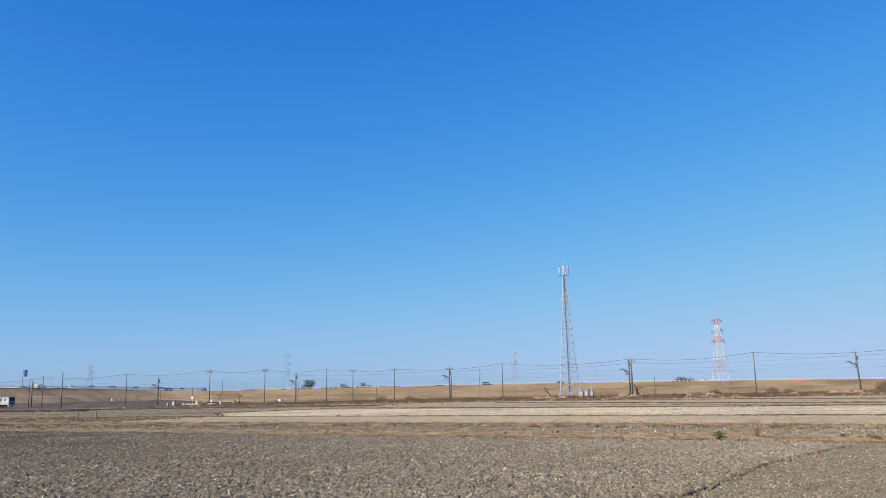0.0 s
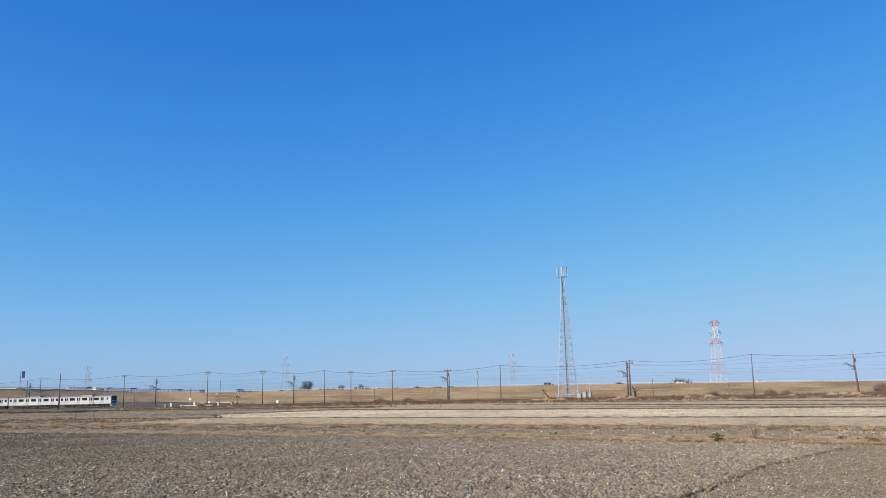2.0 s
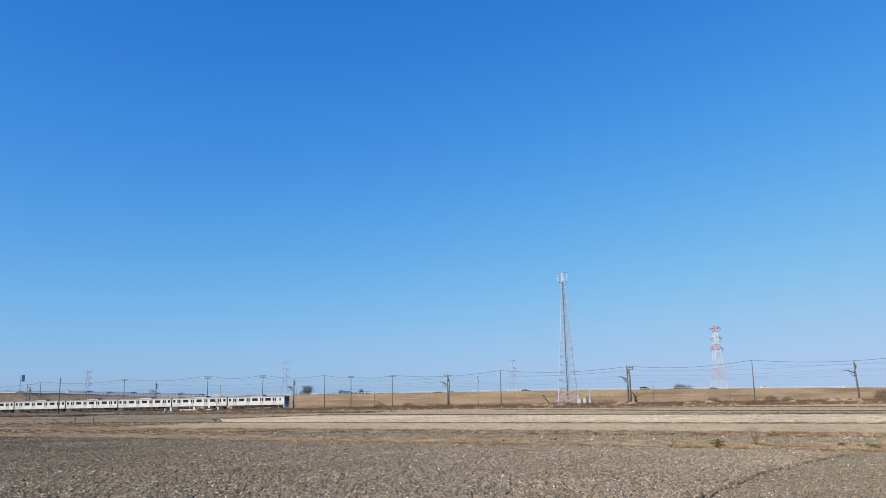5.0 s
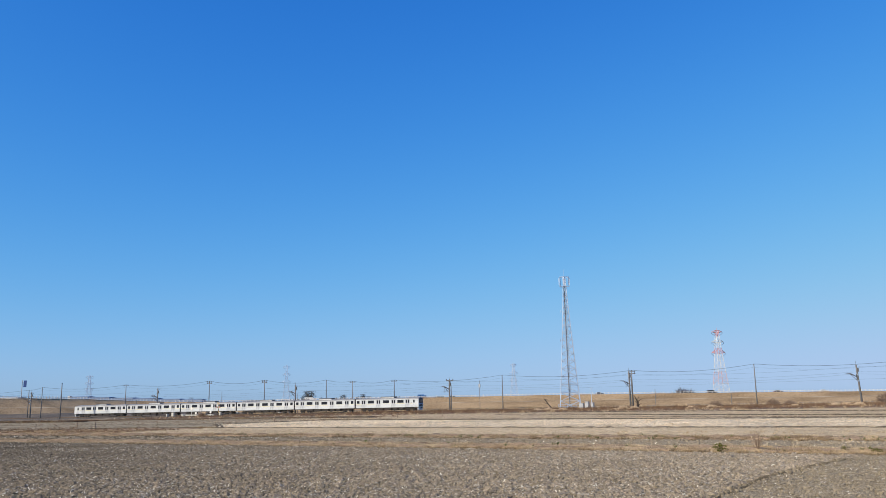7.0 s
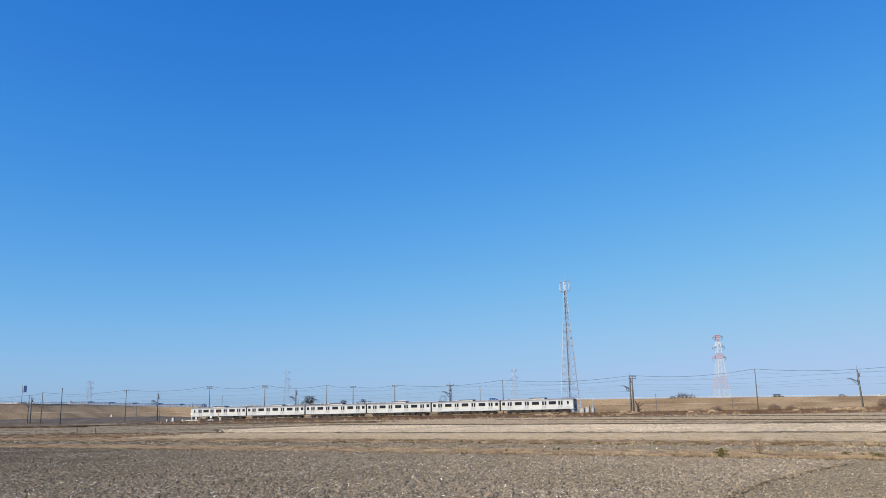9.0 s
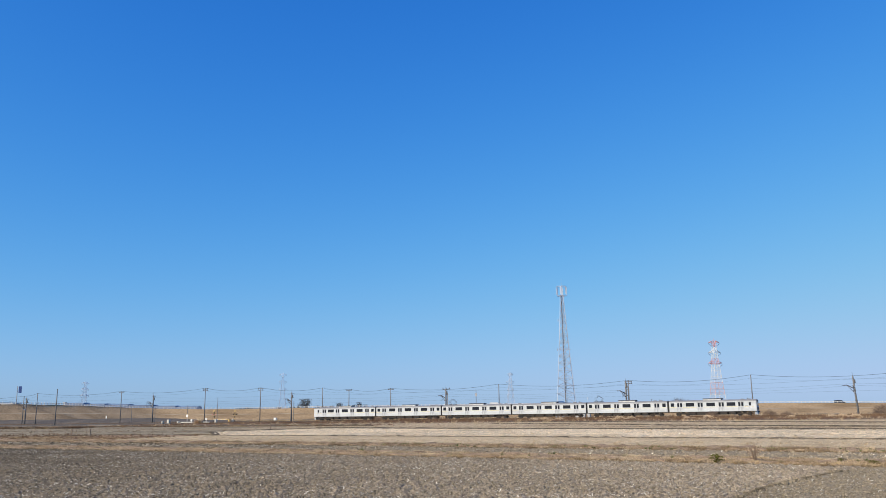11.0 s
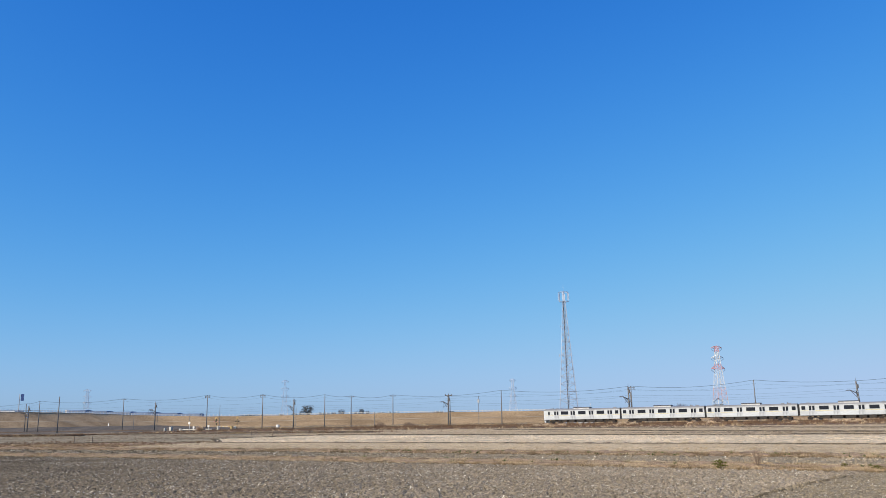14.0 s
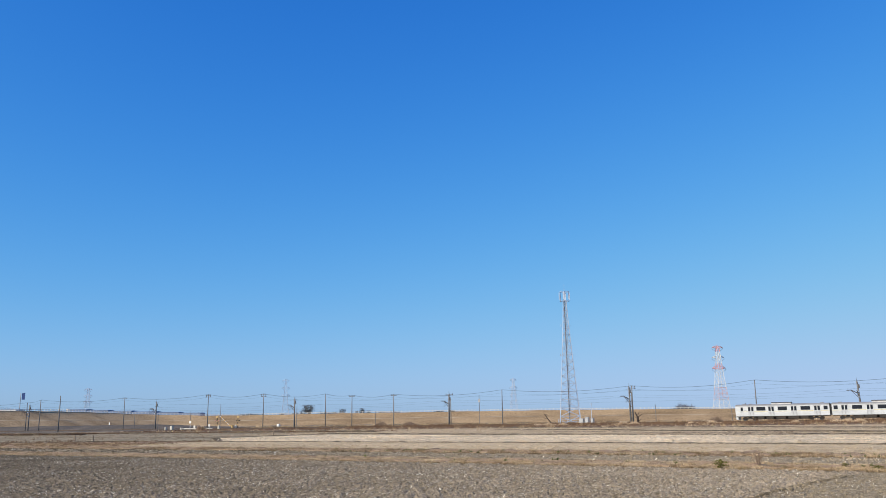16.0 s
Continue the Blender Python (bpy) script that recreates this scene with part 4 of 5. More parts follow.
def make_tree(x, y, z, w, h, label, mat, n, seed, trunk=0.35, bare=False, category="tree"):
    """A crown of many small leaf clumps on limbs, broad and uneven."""
    rs = np.random.default_rng(seed)
    t = thing("tree" if category == "tree" else "bush", label, category, pose(x, y, z))
    tr = Shape()
    tr.tube((0, 0, -0.3), (0.05 * w, 0, h * 0.45), 0.045 * h, 0.028 * h, 8)
    tips = []
    for i in range(9):
        a, q = rs.uniform(0, math.tau), rs.uniform(0.25, 0.5)
        r = w * rs.uniform(0.18, 0.42)
        tip = (math.cos(a) * r, math.sin(a) * r, h * rs.uniform(0.5, 0.95))
        tr.tube((0.05 * w * q, 0, h * q * 0.8), tip, 0.02 * h, 0.006 * h, 5)
        tips.append(tip)
    part("trunk", tr, TWIG, t)
    k = n
    c = np.array(tips)[rs.integers(0, 9, k)] * np.array([1, 1, 0.95]) + rs.normal(size=(k, 3)) * np.array([w * 0.13, w * 0.13, h * 0.12])
    c[:, 2] = np.clip(c[:, 2], h * trunk * 0.5, h)
    if bare:
        v, f = [], []
        root = np.array(tips)[rs.integers(0, 9, k)] * rs.uniform(0.3, 1, (k, 1))
        d = rs.normal(size=(k, 3)) * np.array([w * 0.11, w * 0.11, h * 0.1]) + np.array([0, 0, h * 0.08])
        side = np.stack([rs.normal(size=k), rs.normal(size=k), rs.normal(size=k)], -1) * 0.0035 * h
        V = np.stack([root - side, root + side, root + d], 1).reshape(-1, 3)
        F = np.arange(3 * k).reshape(k, 3)
    else:
        e = rs.normal(size=(k, 3, 3)) * min(w, h) * 0.045
        V = (c[:, None] + e).reshape(-1, 3)
        F = np.arange(3 * k).reshape(k, 3)
    me = bpy.data.meshes.new("crown")
    me.from_pydata(V.tolist(), [], F.tolist())
    me.materials.append(mat)
    part("crown", me, mat, t)
    return t


for i, (x, y, z, w, h) in enumerate(((-114, 700, 3.0, 9.5, 11.5), (-121, 705, 3.0, 5, 7.5), (-104, 720, 3.0, 12, 6.3), (-97, 730, 3.0, 9, 5.8), (-88.5, 720, 3, 5, 8.2), (-78, 730, 3, 5, 6.5), (-71, 715, 3, 6, 8.5), (-66, 720, 3, 5, 6.8),
                                     (-58, 800, 3, 14, 6.5), (-48, 800, 3, 10, 6.8), (-30, 820, 3, 8, 6.0), (-6, 820, 3, 10, 6.4), (6, 830, 3, 8, 6.8), (-180, 800, 3, 16, 5.8), (-150, 820, 3, 12, 6.4), (-160, 830, 3, 10, 6.0), (-200, 840, 3, 14, 6.2))):
    make_tree(x, y, -0.1, w, h + z, "dark evergreen tree far beyond the levee", LEAF_DARK, 700, 30 + i)


def make_thicket(m, w, d, h, n, label, seed, mat):
    """A bare bush: very many thin twigs that fill a flat dome."""
    rs = np.random.default_rng(seed)
    t = thing("bush", label, "bush", m)
    stems = Shape()
    for i in range(14):
        a, q = rs.uniform(0, math.tau), rs.uniform(0.1, 0.8)
        x, y = math.cos(a) * q, math.sin(a) * q
        stems.tube((x * w * 0.2, y * d * 0.2, -0.2), (x * w * 0.45, y * d * 0.45, h * (1 - 0.6 * q * q) * rs.uniform(0.7, 0.95)), 0.012 * h, 0.004 * h, 5)
    part("stems", stems, mat, t)
    r, a = np.sqrt(rs.uniform(0, 1, n)), rs.uniform(0, math.tau, n)
    x, y = r * np.cos(a), r * np.sin(a)
    lump = 0.82 + 0.18 * np.sin(x * 7 + seed) * np.cos(y * 6 + 2 * seed)
    roof = np.sqrt(np.clip(1 - 0.9 * r * r, 0.05, 1)) * h * lump
    z = roof * rs.uniform(0.25, 1.0, n)
    P = np.stack([x * w / 2, y * d / 2, z], -1)
    D = np.stack([x * 0.25 + rs.normal(size=n) * 0.22, y * 0.25 + rs.normal(size=n) * 0.22, 0.35 + rs.normal(size=n) * 0.15], -1) * h * 0.4
    side = rs.normal(size=(n, 3)) * 0.005 * h
    V = np.stack([P - side, P + side, P + D], 1).reshape(-1, 3)
    me = bpy.data.meshes.new("twigs")
    me.from_pydata(V.tolist(), [], np.arange(3 * n).reshape(n, 3).tolist())
    me.materials.append(mat)
    part("twigs", me, mat, t)


make_thicket(pose(134.2, 470, -0.1), 16, 9, 8.6, 9000, "bare rounded grey-brown thicket behind the levee road", 60, FAR_TWIG)
for i, (s, off, w, h, lab) in enumerate(((86.5, 12, 3.2, 2.0, "bare brown bush behind the railway"), (89.8, 14, 2.6, 1.7, "bare brown bush behind the railway"), (110.8, 10, 5.4, 3.3, "dense bare brown bush behind the railway"),
                                         (-20, 12, 3.6, 2.0, "bare brown bush behind the railway"), (-10, 10, 3.4, 1.9, "bare brown bush behind the railway"), (76.5, -3.5, 3.0, 2.0, "bare reddish bush beside the railway"))):
    make_thicket(stand(s, off, 0, -0.05), w, w * 0.7, h, 1900, lab, 80 + i, BUSH_TWIG)
st = thing("tree_stump", "broken dark tree stump with short branches", "tree stump", stand(55.3, 8))
part("trunk", Shape().tube((0, 0, -0.2), (0.1, 0, 1.9), 0.34, 0.24, 8).tube((0.1, 0, 1.7), (-0.6, 0, 3.1), 0.22, 0.10, 7), BARK, st)
for x, z, r in ((1.3, 2.5, 0.13), (1.0, 1.4, 0.10), (-0.7, 2.0, 0.10), (0.5, 3.0, 0.09)):
    part("branch", Shape().tube((0.1, 0, z - 0.7), (x, 0, z), r, 0.05, 6), BARK, st)
fp = thing("fallen_pole", "leaning broken pole in the dry grass", "pole", stand(31, 14))
part("shaft", Shape().tube((0, 0, 0), (-2.3, 0, 2.9), 0.15, 0.11, 7), BARK, fp)
part("branch", Shape().tube((-1.3, 0, 1.6), (-2.6, 0, 2.0), 0.08, 0.05, 6).tube((-2.3, 0, 2.9), (-1.6, 0, 2.85), 0.07, 0.04, 6), BARK, fp)


# ---- road vehicles on the levee ----
def make_vehicle(name, label, L, W, H, paint, kind):
    """A small car, van or lorry that looks along +x."""
    c = thing(name, label, "vehicle", None, "traffic on the levee road")
    if kind == "lorry":
        part("cargo_box", Shape().box(-L * 0.14, 0, H * 0.58, L * 0.70, W, H * 0.78), paint, c, bevel=0.05)
        part("cab", Shape().box(L * 0.36, 0, H * 0.45, L * 0.24, W * 0.95, H * 0.6), paint, c, bevel=0.1)
        part("windscreen", Shape().box(L * 0.475, 0, H * 0.58, 0.06, W * 0.8, H * 0.22), GLASS, c)
        part("side_window", Shape().box(L * 0.4, 0, H * 0.58, L * 0.1, W * 0.97, H * 0.2), GLASS, c)
        part("chassis", Shape().box(0, 0, 0.55, L * 0.96, W * 0.7, 0.3), UNDER, c)
    else:
        low = [(-0.5, 0.18), (0.5, 0.18), (0.5, 0.52), (0.3, 0.6), (-0.5, 0.62)]
        if kind == "van":
            up = [(-0.49, 0.58), (0.33, 0.58), (0.16, 0.98), (-0.46, 1.0)]
        else:
            up = [(-0.42, 0.58), (0.26, 0.58), (0.08, 0.97), (-0.3, 1.0)]
        part("body", Shape().loft([[(x * L, y * W / 2, z * H) for x, z in low] for y in (-1, 1)]), paint, c, bevel=0.06)
        part("cabin", Shape().loft([[(x * L, y * W * 0.44, z * H) for x, z in up] for y in (-1, 1)]), paint, c, bevel=0.05)
        for y in (-1, 1):
            win = [((x + 0.02 * (1 if x < 0 else -1)) * L, y * W * 0.448, (0.63 if z < 0.7 else 0.92) * H) for x, z in up]
            part("side_window", Shape().add(win + [(p[0], p[1] * 0.97, p[2]) for p in win], [(0, 1, 2, 3), (7, 6, 5, 4), (0, 4, 5, 1), (1, 5, 6, 2), (2, 6, 7, 3), (3, 7, 4, 0)]), GLASS, c)
    for x in (-0.31, 0.31):
        for y in (-1, 1):
            w = part("wheel", Shape().tube((x * L, y * W * 0.5, 0.32), (x * L, y * W * 0.36, 0.32), 0.32, n=14), RUBBER, c)
            part("rim", Shape().tube((x * L, y * W * 0.505, 0.32), (x * L, y * W * 0.49, 0.32), 0.19, n=10), STEEL, w)
    for y in (-1, 1):
        part("headlight", Shape().box(L * 0.5, y * W * 0.36, H * 0.42 if kind != "lorry" else 0.8, 0.06, 0.3, 0.18), LAMP, c)
        part("tail_light", Shape().box(-L * 0.5, y * W * 0.38, H * 0.5 if kind != "lorry" else 0.8, 0.06, 0.2, 0.2), RED_PAINT, c)
    return c


TRAFFIC = [  # x at 0 s, speed, how it gains speed, the vehicle
    (22.3, 16.45, 0.0, make_vehicle("van", "dark box van driving on the levee road", 5.0, 1.9, 1.85, CAR_DARK, "van")),
    (58.8, 15.8, 0.0, make_vehicle("car", "dark car driving on the levee road", 4.4, 1.75, 1.5, CAR_DARK, "car")),
    (92.5, 14.2, 0.0, make_vehicle("car", "white car driving on the levee road", 4.3, 1.75, 1.5, WHITE_PAINT, "car")),
    (133.4, 14.4, 0.0, make_vehicle("car", "white car driving on the levee road", 4.4, 1.75, 1.5, WHITE_PAINT, "car")),
    (-140.9, 18.6, 0.0, make_vehicle("lorry", "small blue lorry driving on the levee road", 4.6, 1.9, 2.1, CAR_BLUE, "lorry")),
    (-171.3, 20.5, 0.22, make_vehicle("lorry", "white lorry driving on the levee road", 6.0, 2.0, 1.9, WHITE_PAINT, "lorry")),
    (-50.6, 18.6, 0.0, make_vehicle("car", "dark car driving on the levee road", 4.4, 1.75, 1.5, CAR_DARK, "car"))]


# ---- the train ----
HALF = 1.475


def make_car(name, label, cab, pan):
    """A commuter car, 20 m over couplers, that runs along +x; z = 0 is the rail."""
    c = thing(name, label, "train car", None, "cars of the commuter train")
    x0, x1 = -9.75, 9.75
    side = [(-HALF, 1.02), (HALF, 1.02), (HALF, 2.0), (HALF * 0.995, 3.22), (-HALF * 0.995, 3.22), (-HALF, 2.0)]
    ends = [(x0, 1, 0), (x1 - (0.5 if cab else 0), 1, 0)]
    if cab:
        ends += [(x1 - 0.12, 0.998, 0.06), (x1, 0.98, 0.16)]
    part("body", Shape().loft([[(x, y * k, z) for y, z in side] for x, k, d in ends]), BRUSHED, c)
    arc = [(HALF * math.cos(a), 3.22 + 0.44 * math.sin(a) ** 0.8 if math.sin(a) > 0 else 3.22) for a in [math.pi * i / 10 for i in range(11)]]
    part("roof", Shape().loft([[(x, y * k * 0.995, z - d * 0.6 * (z > 3.3)) for y, z in arc] for x, k, d in ends]), ROOF_GREY, c, smooth=False)
    for y in (-1, 1):
        part("cant_rail", Shape().box(-0.25 if cab else 0, y * HALF, 3.18, 19.0 if cab else 19.5, 0.05, 0.10), BRUSHED, c)
        part("colour_band", Shape().box(-0.25 if cab else 0, y * (HALF + 0.004), 2.02, 18.9 if cab else 19.46, 0.012, 0.10), CREAM, c, "cream-yellow stripe")
        for i in range(3):
            part("side_rib", Shape().box(-0.25 if cab else 0, y * (HALF + 0.003), 1.2 + i * 0.24, 18.9 if cab else 19.46, 0.03, 0.045), BRUSHED, c)
        doors = (-7.3, -2.43, 2.43, 7.3) if not cab else (-7.3, -2.6, 2.1, 6.4)
        for x in doors:
            for dx in (-0.33, 0.33):
                d = part("door", DOOR_MESH, DOOR_STEEL, c)
                d.location = (x + dx, y * (HALF + 0.012), 2.06)
                p = part("pane", PANE_MESH, GLASS, d)
                p.location = (0, y * 0.022, 0.5)
            part("door_rail", Shape().box(x, y * (HALF + 0.01), 3.12, 1.5, 0.05, 0.06), ROOF_GREY, c)
        mids = [(a + b) / 2 for a, b in zip(doors, doors[1:])]
        for x in mids:
            part("window", WIDE_MESH, GLASS, c).location = (x, y * (HALF + 0.006), 2.62)
            part("window_frame", FRAME_MESH, BRUSHED, c).location = (x, y * (HALF + 0.004), 2.62)
        for x in ((-9.0, 9.0) if not cab else (-9.0,)):
            part("window", SMALL_MESH, GLASS, c).location = (x, y * (HALF + 0.006), 2.62)
        if cab:
            part("cab_door", Shape().box(8.35, y * (HALF + 0.008), 2.1, 0.66, 0.02, 1.95), DOOR_STEEL, c)
            part("cab_window", Shape().box(8.35, y * (HALF + 0.016), 2.6, 0.46, 0.02, 0.75), GLASS, c)
            part("number_plate", Shape().box(7.6, y * (HALF + 0.01), 2.25, 0.5, 0.01, 0.1), ROOF_GREY, c)
        for x, w in ((-4.6, 1.6), (-2.4, 2.2), (0.2, 2.0), (2.5, 1.5), (4.4, 1.4)):
            part("underfloor_box", Shape().box(x, y * 1.05, 0.66, w, 0.62, 0.58), UNDER, c, bevel=0.02)
    # Added dark box that shuts out light between the underfloor boxes.
    part("gap_filler", Shape().box(0, 0, 0.62, 11.4, 0.9, 0.62), UNDER, c)
    part("underframe", Shape().box(0, 0, 0.95, 19.3, 2.6, 0.16), UNDER, c)
    for x in (-6.9, 6.9):
        b = part("bogie", Shape().box(x, -0.95, 0.55, 3.0, 0.16, 0.3).box(x, 0.95, 0.55, 3.0, 0.16, 0.3).box(x, 0, 0.62, 0.6, 2.0, 0.3), UNDER, c)
        for dx in (-1.05, 1.05):
            for y in (-1, 1):
                part("wheel", Shape().tube((x + dx, y * 0.53, 0.43), (x + dx, y * 0.67, 0.43), 0.43, n=18), DARK_STEEL, b)
        for y in (-1, 1):
            part("spring", Shape().tube((x, y * 0.8, 0.7), (x, y * 0.8, 0.98), 0.26, n=12), RUBBER, b)
    # roof gear
    part("air_conditioner", Shape().loft([[(x, y, z) for y, z in ((-1.0, 3.5), (1.0, 3.5), (1.05, 3.8), (-1.05, 3.8))] for x in (-2.0, 2.0)]), AIRCON, c, "white roof air conditioner")
    part("grille", Shape().loft([[(x, y, z) for y, z in ((-1.07, 3.8), (1.07, 3.8), (0.85, 4.0), (-0.85, 4.0))] for x in (-2.1, 2.1)]), GRILLE, c, "dark grille on top")
    part("grille", Shape().box(2.0, 0, 3.78, 0.04, 1.5, 0.26), DARK_STEEL, c)
    for x in (-8.2, 8.0, 6.6):
        part("vent", Shape().box(x, 0, 3.7, 0.7, 0.5, 0.16), ROOF_GREY, c)
    part("aerial", Shape().tube((7.6, 0.3, 3.6), (7.6, 0.3, 3.95), 0.1, 0.08, 8), DARK_STEEL, c)
    for e in (-1, 1):
        if cab and e > 0:
            continue
        part("gangway", Shape().box(e * 9.87, 0, 2.25, 0.27, 2.5, 2.4), RUBBER, c)
    if pan:
        f = part("pantograph", Shape().box(-7.2, 0, 3.78, 1.9, 1.6, 0.08).tube((-7.9, -0.6, 3.6), (-7.9, -0.6, 3.8), 0.1, n=6).tube((-6.5, 0.6, 3.6), (-6.5, 0.6, 3.8), 0.1, n=6), DARK_STEEL, c)
        arms = Shape()
        for y in (-0.5, 0.5):
            arms.tube((-7.7, y, 3.8), (-8.2, y * 0.9, 4.45), 0.035, n=5).tube((-8.2, y * 0.9, 4.45), (-7.25, y * 0.8, 5.15), 0.03, n=5)
            arms.tube((-6.7, y, 3.8), (-6.2, y * 0.9, 4.45), 0.035, n=5).tube((-6.2, y * 0.9, 4.45), (-7.15, y * 0.8, 5.15), 0.03, n=5)
        part("folding_arm", arms, DARK_STEEL, f)
        part("contact_shoe", Shape().box(-7.2, 0, 5.18, 0.35, 1.7, 0.06), DARK_STEEL, f)
    if cab:
        mask = [(-1.26, 1.1), (1.26, 1.1), (1.3, 2.0), (1.27, 3.2), (0.85, 3.44), (-0.85, 3.44), (-1.27, 3.2), (-1.3, 2.0)]
        part("front_rim", Shape().loft([[(x, y, z) for y, z in mask] for x in (x1 - 0.25, x1 + 0.02)]), BRUSHED, c)
        face = part("front_mask", Shape().loft([[(x, y * 0.93, 1.28 + (z - 1.1) * 0.9) for y, z in mask] for x in (x1 - 0.05, x1 + 0.05)]), CAB_DARK, c, "dark blue front mask")
        part("windscreen", Shape().box(x1 + 0.06, 0, 2.62, 0.03, 2.1, 0.9), GLASS, face)
        part("destination_box", Shape().box(x1 + 0.06, 0, 3.2, 0.03, 1.1, 0.2), BLACK, face)
        part("front_band", Shape().box(x1 + 0.055, 0, 1.95, 0.03, 2.3, 0.2), PALE_STEEL, face, "pale blue band")
        for y in (-0.85, 0.85):
            part("headlight", Shape().tube((x1 + 0.05, y, 1.62), (x1 + 0.09, y, 1.62), 0.13, n=12), LAMP, face)
            part("tail_light", Shape().box(x1 + 0.06, y * 0.7, 1.62, 0.03, 0.18, 0.12), RED_PAINT, face)
        part("front_skirt", Shape().loft([[(x1 - 0.5, -1.3, 0.25), (x1 + 0.02, -1.1, 0.25), (x1 + 0.02, 1.1, 0.25), (x1 - 0.5, 1.3, 0.25)], [(x1 - 0.5, -1.3, 1.02), (x1, -1.1, 1.02), (x1, 1.1, 1.02), (x1 - 0.5, 1.3, 1.02)]]), BRUSHED, c)
        part("coupler", Shape().box(x1 + 0.2, 0, 0.85, 0.5, 0.3, 0.3), DARK_STEEL, c)
    return c


DOOR_MESH = Shape().box(0, 0, 0, 0.63, 0.03, 1.92).mesh("door", DOOR_STEEL)
PANE_MESH = Shape().box(0, 0, 0, 0.46, 0.02, 0.92).mesh("pane", GLASS)
WIDE_MESH = Shape().box(0, 0, 0, 1.9, 0.03, 0.80).mesh("window", GLASS)
FRAME_MESH = Shape().box(0, 0, 0.44, 2.06, 0.02, 0.07).box(0, 0, -0.44, 2.06, 0.02, 0.07).box(-0.99, 0, 0, 0.07, 0.02, 0.81).box(0.99, 0, 0, 0.07, 0.02, 0.81).mesh("window_frame", BRUSHED)
SMALL_MESH = Shape().box(0, 0, 0, 0.8, 0.03, 0.8).mesh("window", GLASS)

lead = make_car("train_car", "stainless leading commuter train car with a dark blue cab front", True, False)
middle = make_car("train_car", "stainless commuter train car with a cream-yellow stripe", False, False)
motor = make_car("train_car", "stainless commuter train car with a pantograph on its roof", False, True)
TRAIN = [tagged(copy_thing(lead, pose(0, 0, 0)), "stainless trailing commuter train car with a cab at its tail"), middle, motor, copy_thing(middle, pose(0, 0, 0)), copy_thing(motor, pose(0, 0, 0)), lead]


# ---- plants and scraps on the fields ----
def soil_z(x, y):
    return height(x, y) + 0.05


def along_furrow(r, s):
    """Places on the furrow's line, s metres across it."""
    s = s + furrow_bend(s, r)
    a = TH + s / RHO
    return CX + (r + CAM_RHO) * np.sin(a), CY + (r + CAM_RHO) * np.cos(a)


def make_litter():
    rs = np.random.default_rng(11)
    x, y = scatter(140000, 66, 122.7, 8, 27.0, rs)
    v, f = clods(x, y, soil_z(x, y) + 0.012, 0.021, rs)
    cloud("soil_clods", v, f, CLOD, "crumbled grey-brown clods on the ploughed field", "clods")
    x, y = scatter(42000, 66, 122.7, 8, 27.0, rs)
    keep = ripple(x, y, 1.1, 44) + rs.normal(size=len(x)) * 0.6 > 0.0
    x, y = x[keep], y[keep]
    v, f = clods(x, y, soil_z(x, y) + 0.016, 0.027, rs)
    cloud("soil_clods", v, f, CLOD, "larger rough clods on the ploughed field", "clods")
    x, y = scatter(40000, 122.95, 135, 5, 27.0, rs)
    v, f = clods(x, y, soil_z(x, y) + 0.005, 0.02, rs)
    cloud("soil_clods", v, f, CLOD_FINE, "small clods on the smoother field", "clods")
    x, y = scatter(84000, 62, 122.8, 8, 27.0, rs)
    keep = ripple(x, y, 6.0, 40) + rs.normal(size=len(x)) * 0.8 > -0.1
    v, f = flakes(x[keep], y[keep], soil_z(x[keep], y[keep]) + 0.04, 0.055, 0.009, rs, 0.5)
    cloud("straw_scraps", v, f, CHAFF, "pale scraps of straw strewn on the ploughed field", "straw")
    x, y = scatter(6500, 62, 122.5, 8, 27.0, rs)
    keep = ripple(x, y, 4.0, 46) + rs.normal(size=len(x)) * 0.7 > 0.3
    v, f = flakes(x[keep], y[keep], soil_z(x[keep], y[keep]) + 0.05, 0.06, 0.018, rs, 0.7)
    cloud("straw_scraps", v, f, CHAFF, "broad pale husks strewn on the ploughed field", "straw")
    x, y = scatter(7000, 123.2, 135, 5, 27.0, rs)
    v, f = flakes(x, y, soil_z(x, y) + 0.03, 0.05, 0.008, rs, 0.6)
    cloud("straw_scraps", v, f, CHAFF, "few pale scraps on the smoother field", "straw")
    x, y = scatter(26000, 20, 170, 30.0, 35.4, rs)
    v, f = clods(x, y, height(x, y) + 0.055, 0.038, rs)
    cloud("soil_clods", v, f, CLOD, "clods on the narrow ploughed strip", "clods")
    x, y = scatter(1900, 20, 170, 30.2, 35.2, rs)
    v, f = flakes(x, y, height(x, y) + 0.09, 0.06, 0.028, rs, 0.8)
    cloud("straw_scraps", v, f, CHAFF, "white scraps on the narrow ploughed strip", "straw")
    r = rs.uniform(-12, 25.2, 1500)
    x, y = along_furrow(r, 122.93 + rs.normal(size=1500) * 0.03 + 0.07 * np.sin(r * 0.9))
    v, f = clods(x, y, height(x, y) + 0.075, 0.026, rs)
    cloud("soil_clods", v, f, DARK_SOIL, "dark clods along the furrow", "clods")
    r = rs.uniform(-12, 25.2, 1700)
    r = r[np.sin(r * 1.3) + 0.7 * np.sin(r * 3.1 + 1) + rs.normal(size=len(r)) * 0.4 > -0.1]
    x, y = along_furrow(r, 122.93 + rs.normal(size=len(r)) * 0.09)
    v, f = clods(x, y, height(x, y) + 0.075, 0.032, rs)
    cloud("soil_clods", v, f, CLOD_FINE, "crumbs that half fill the furrow", "clods")


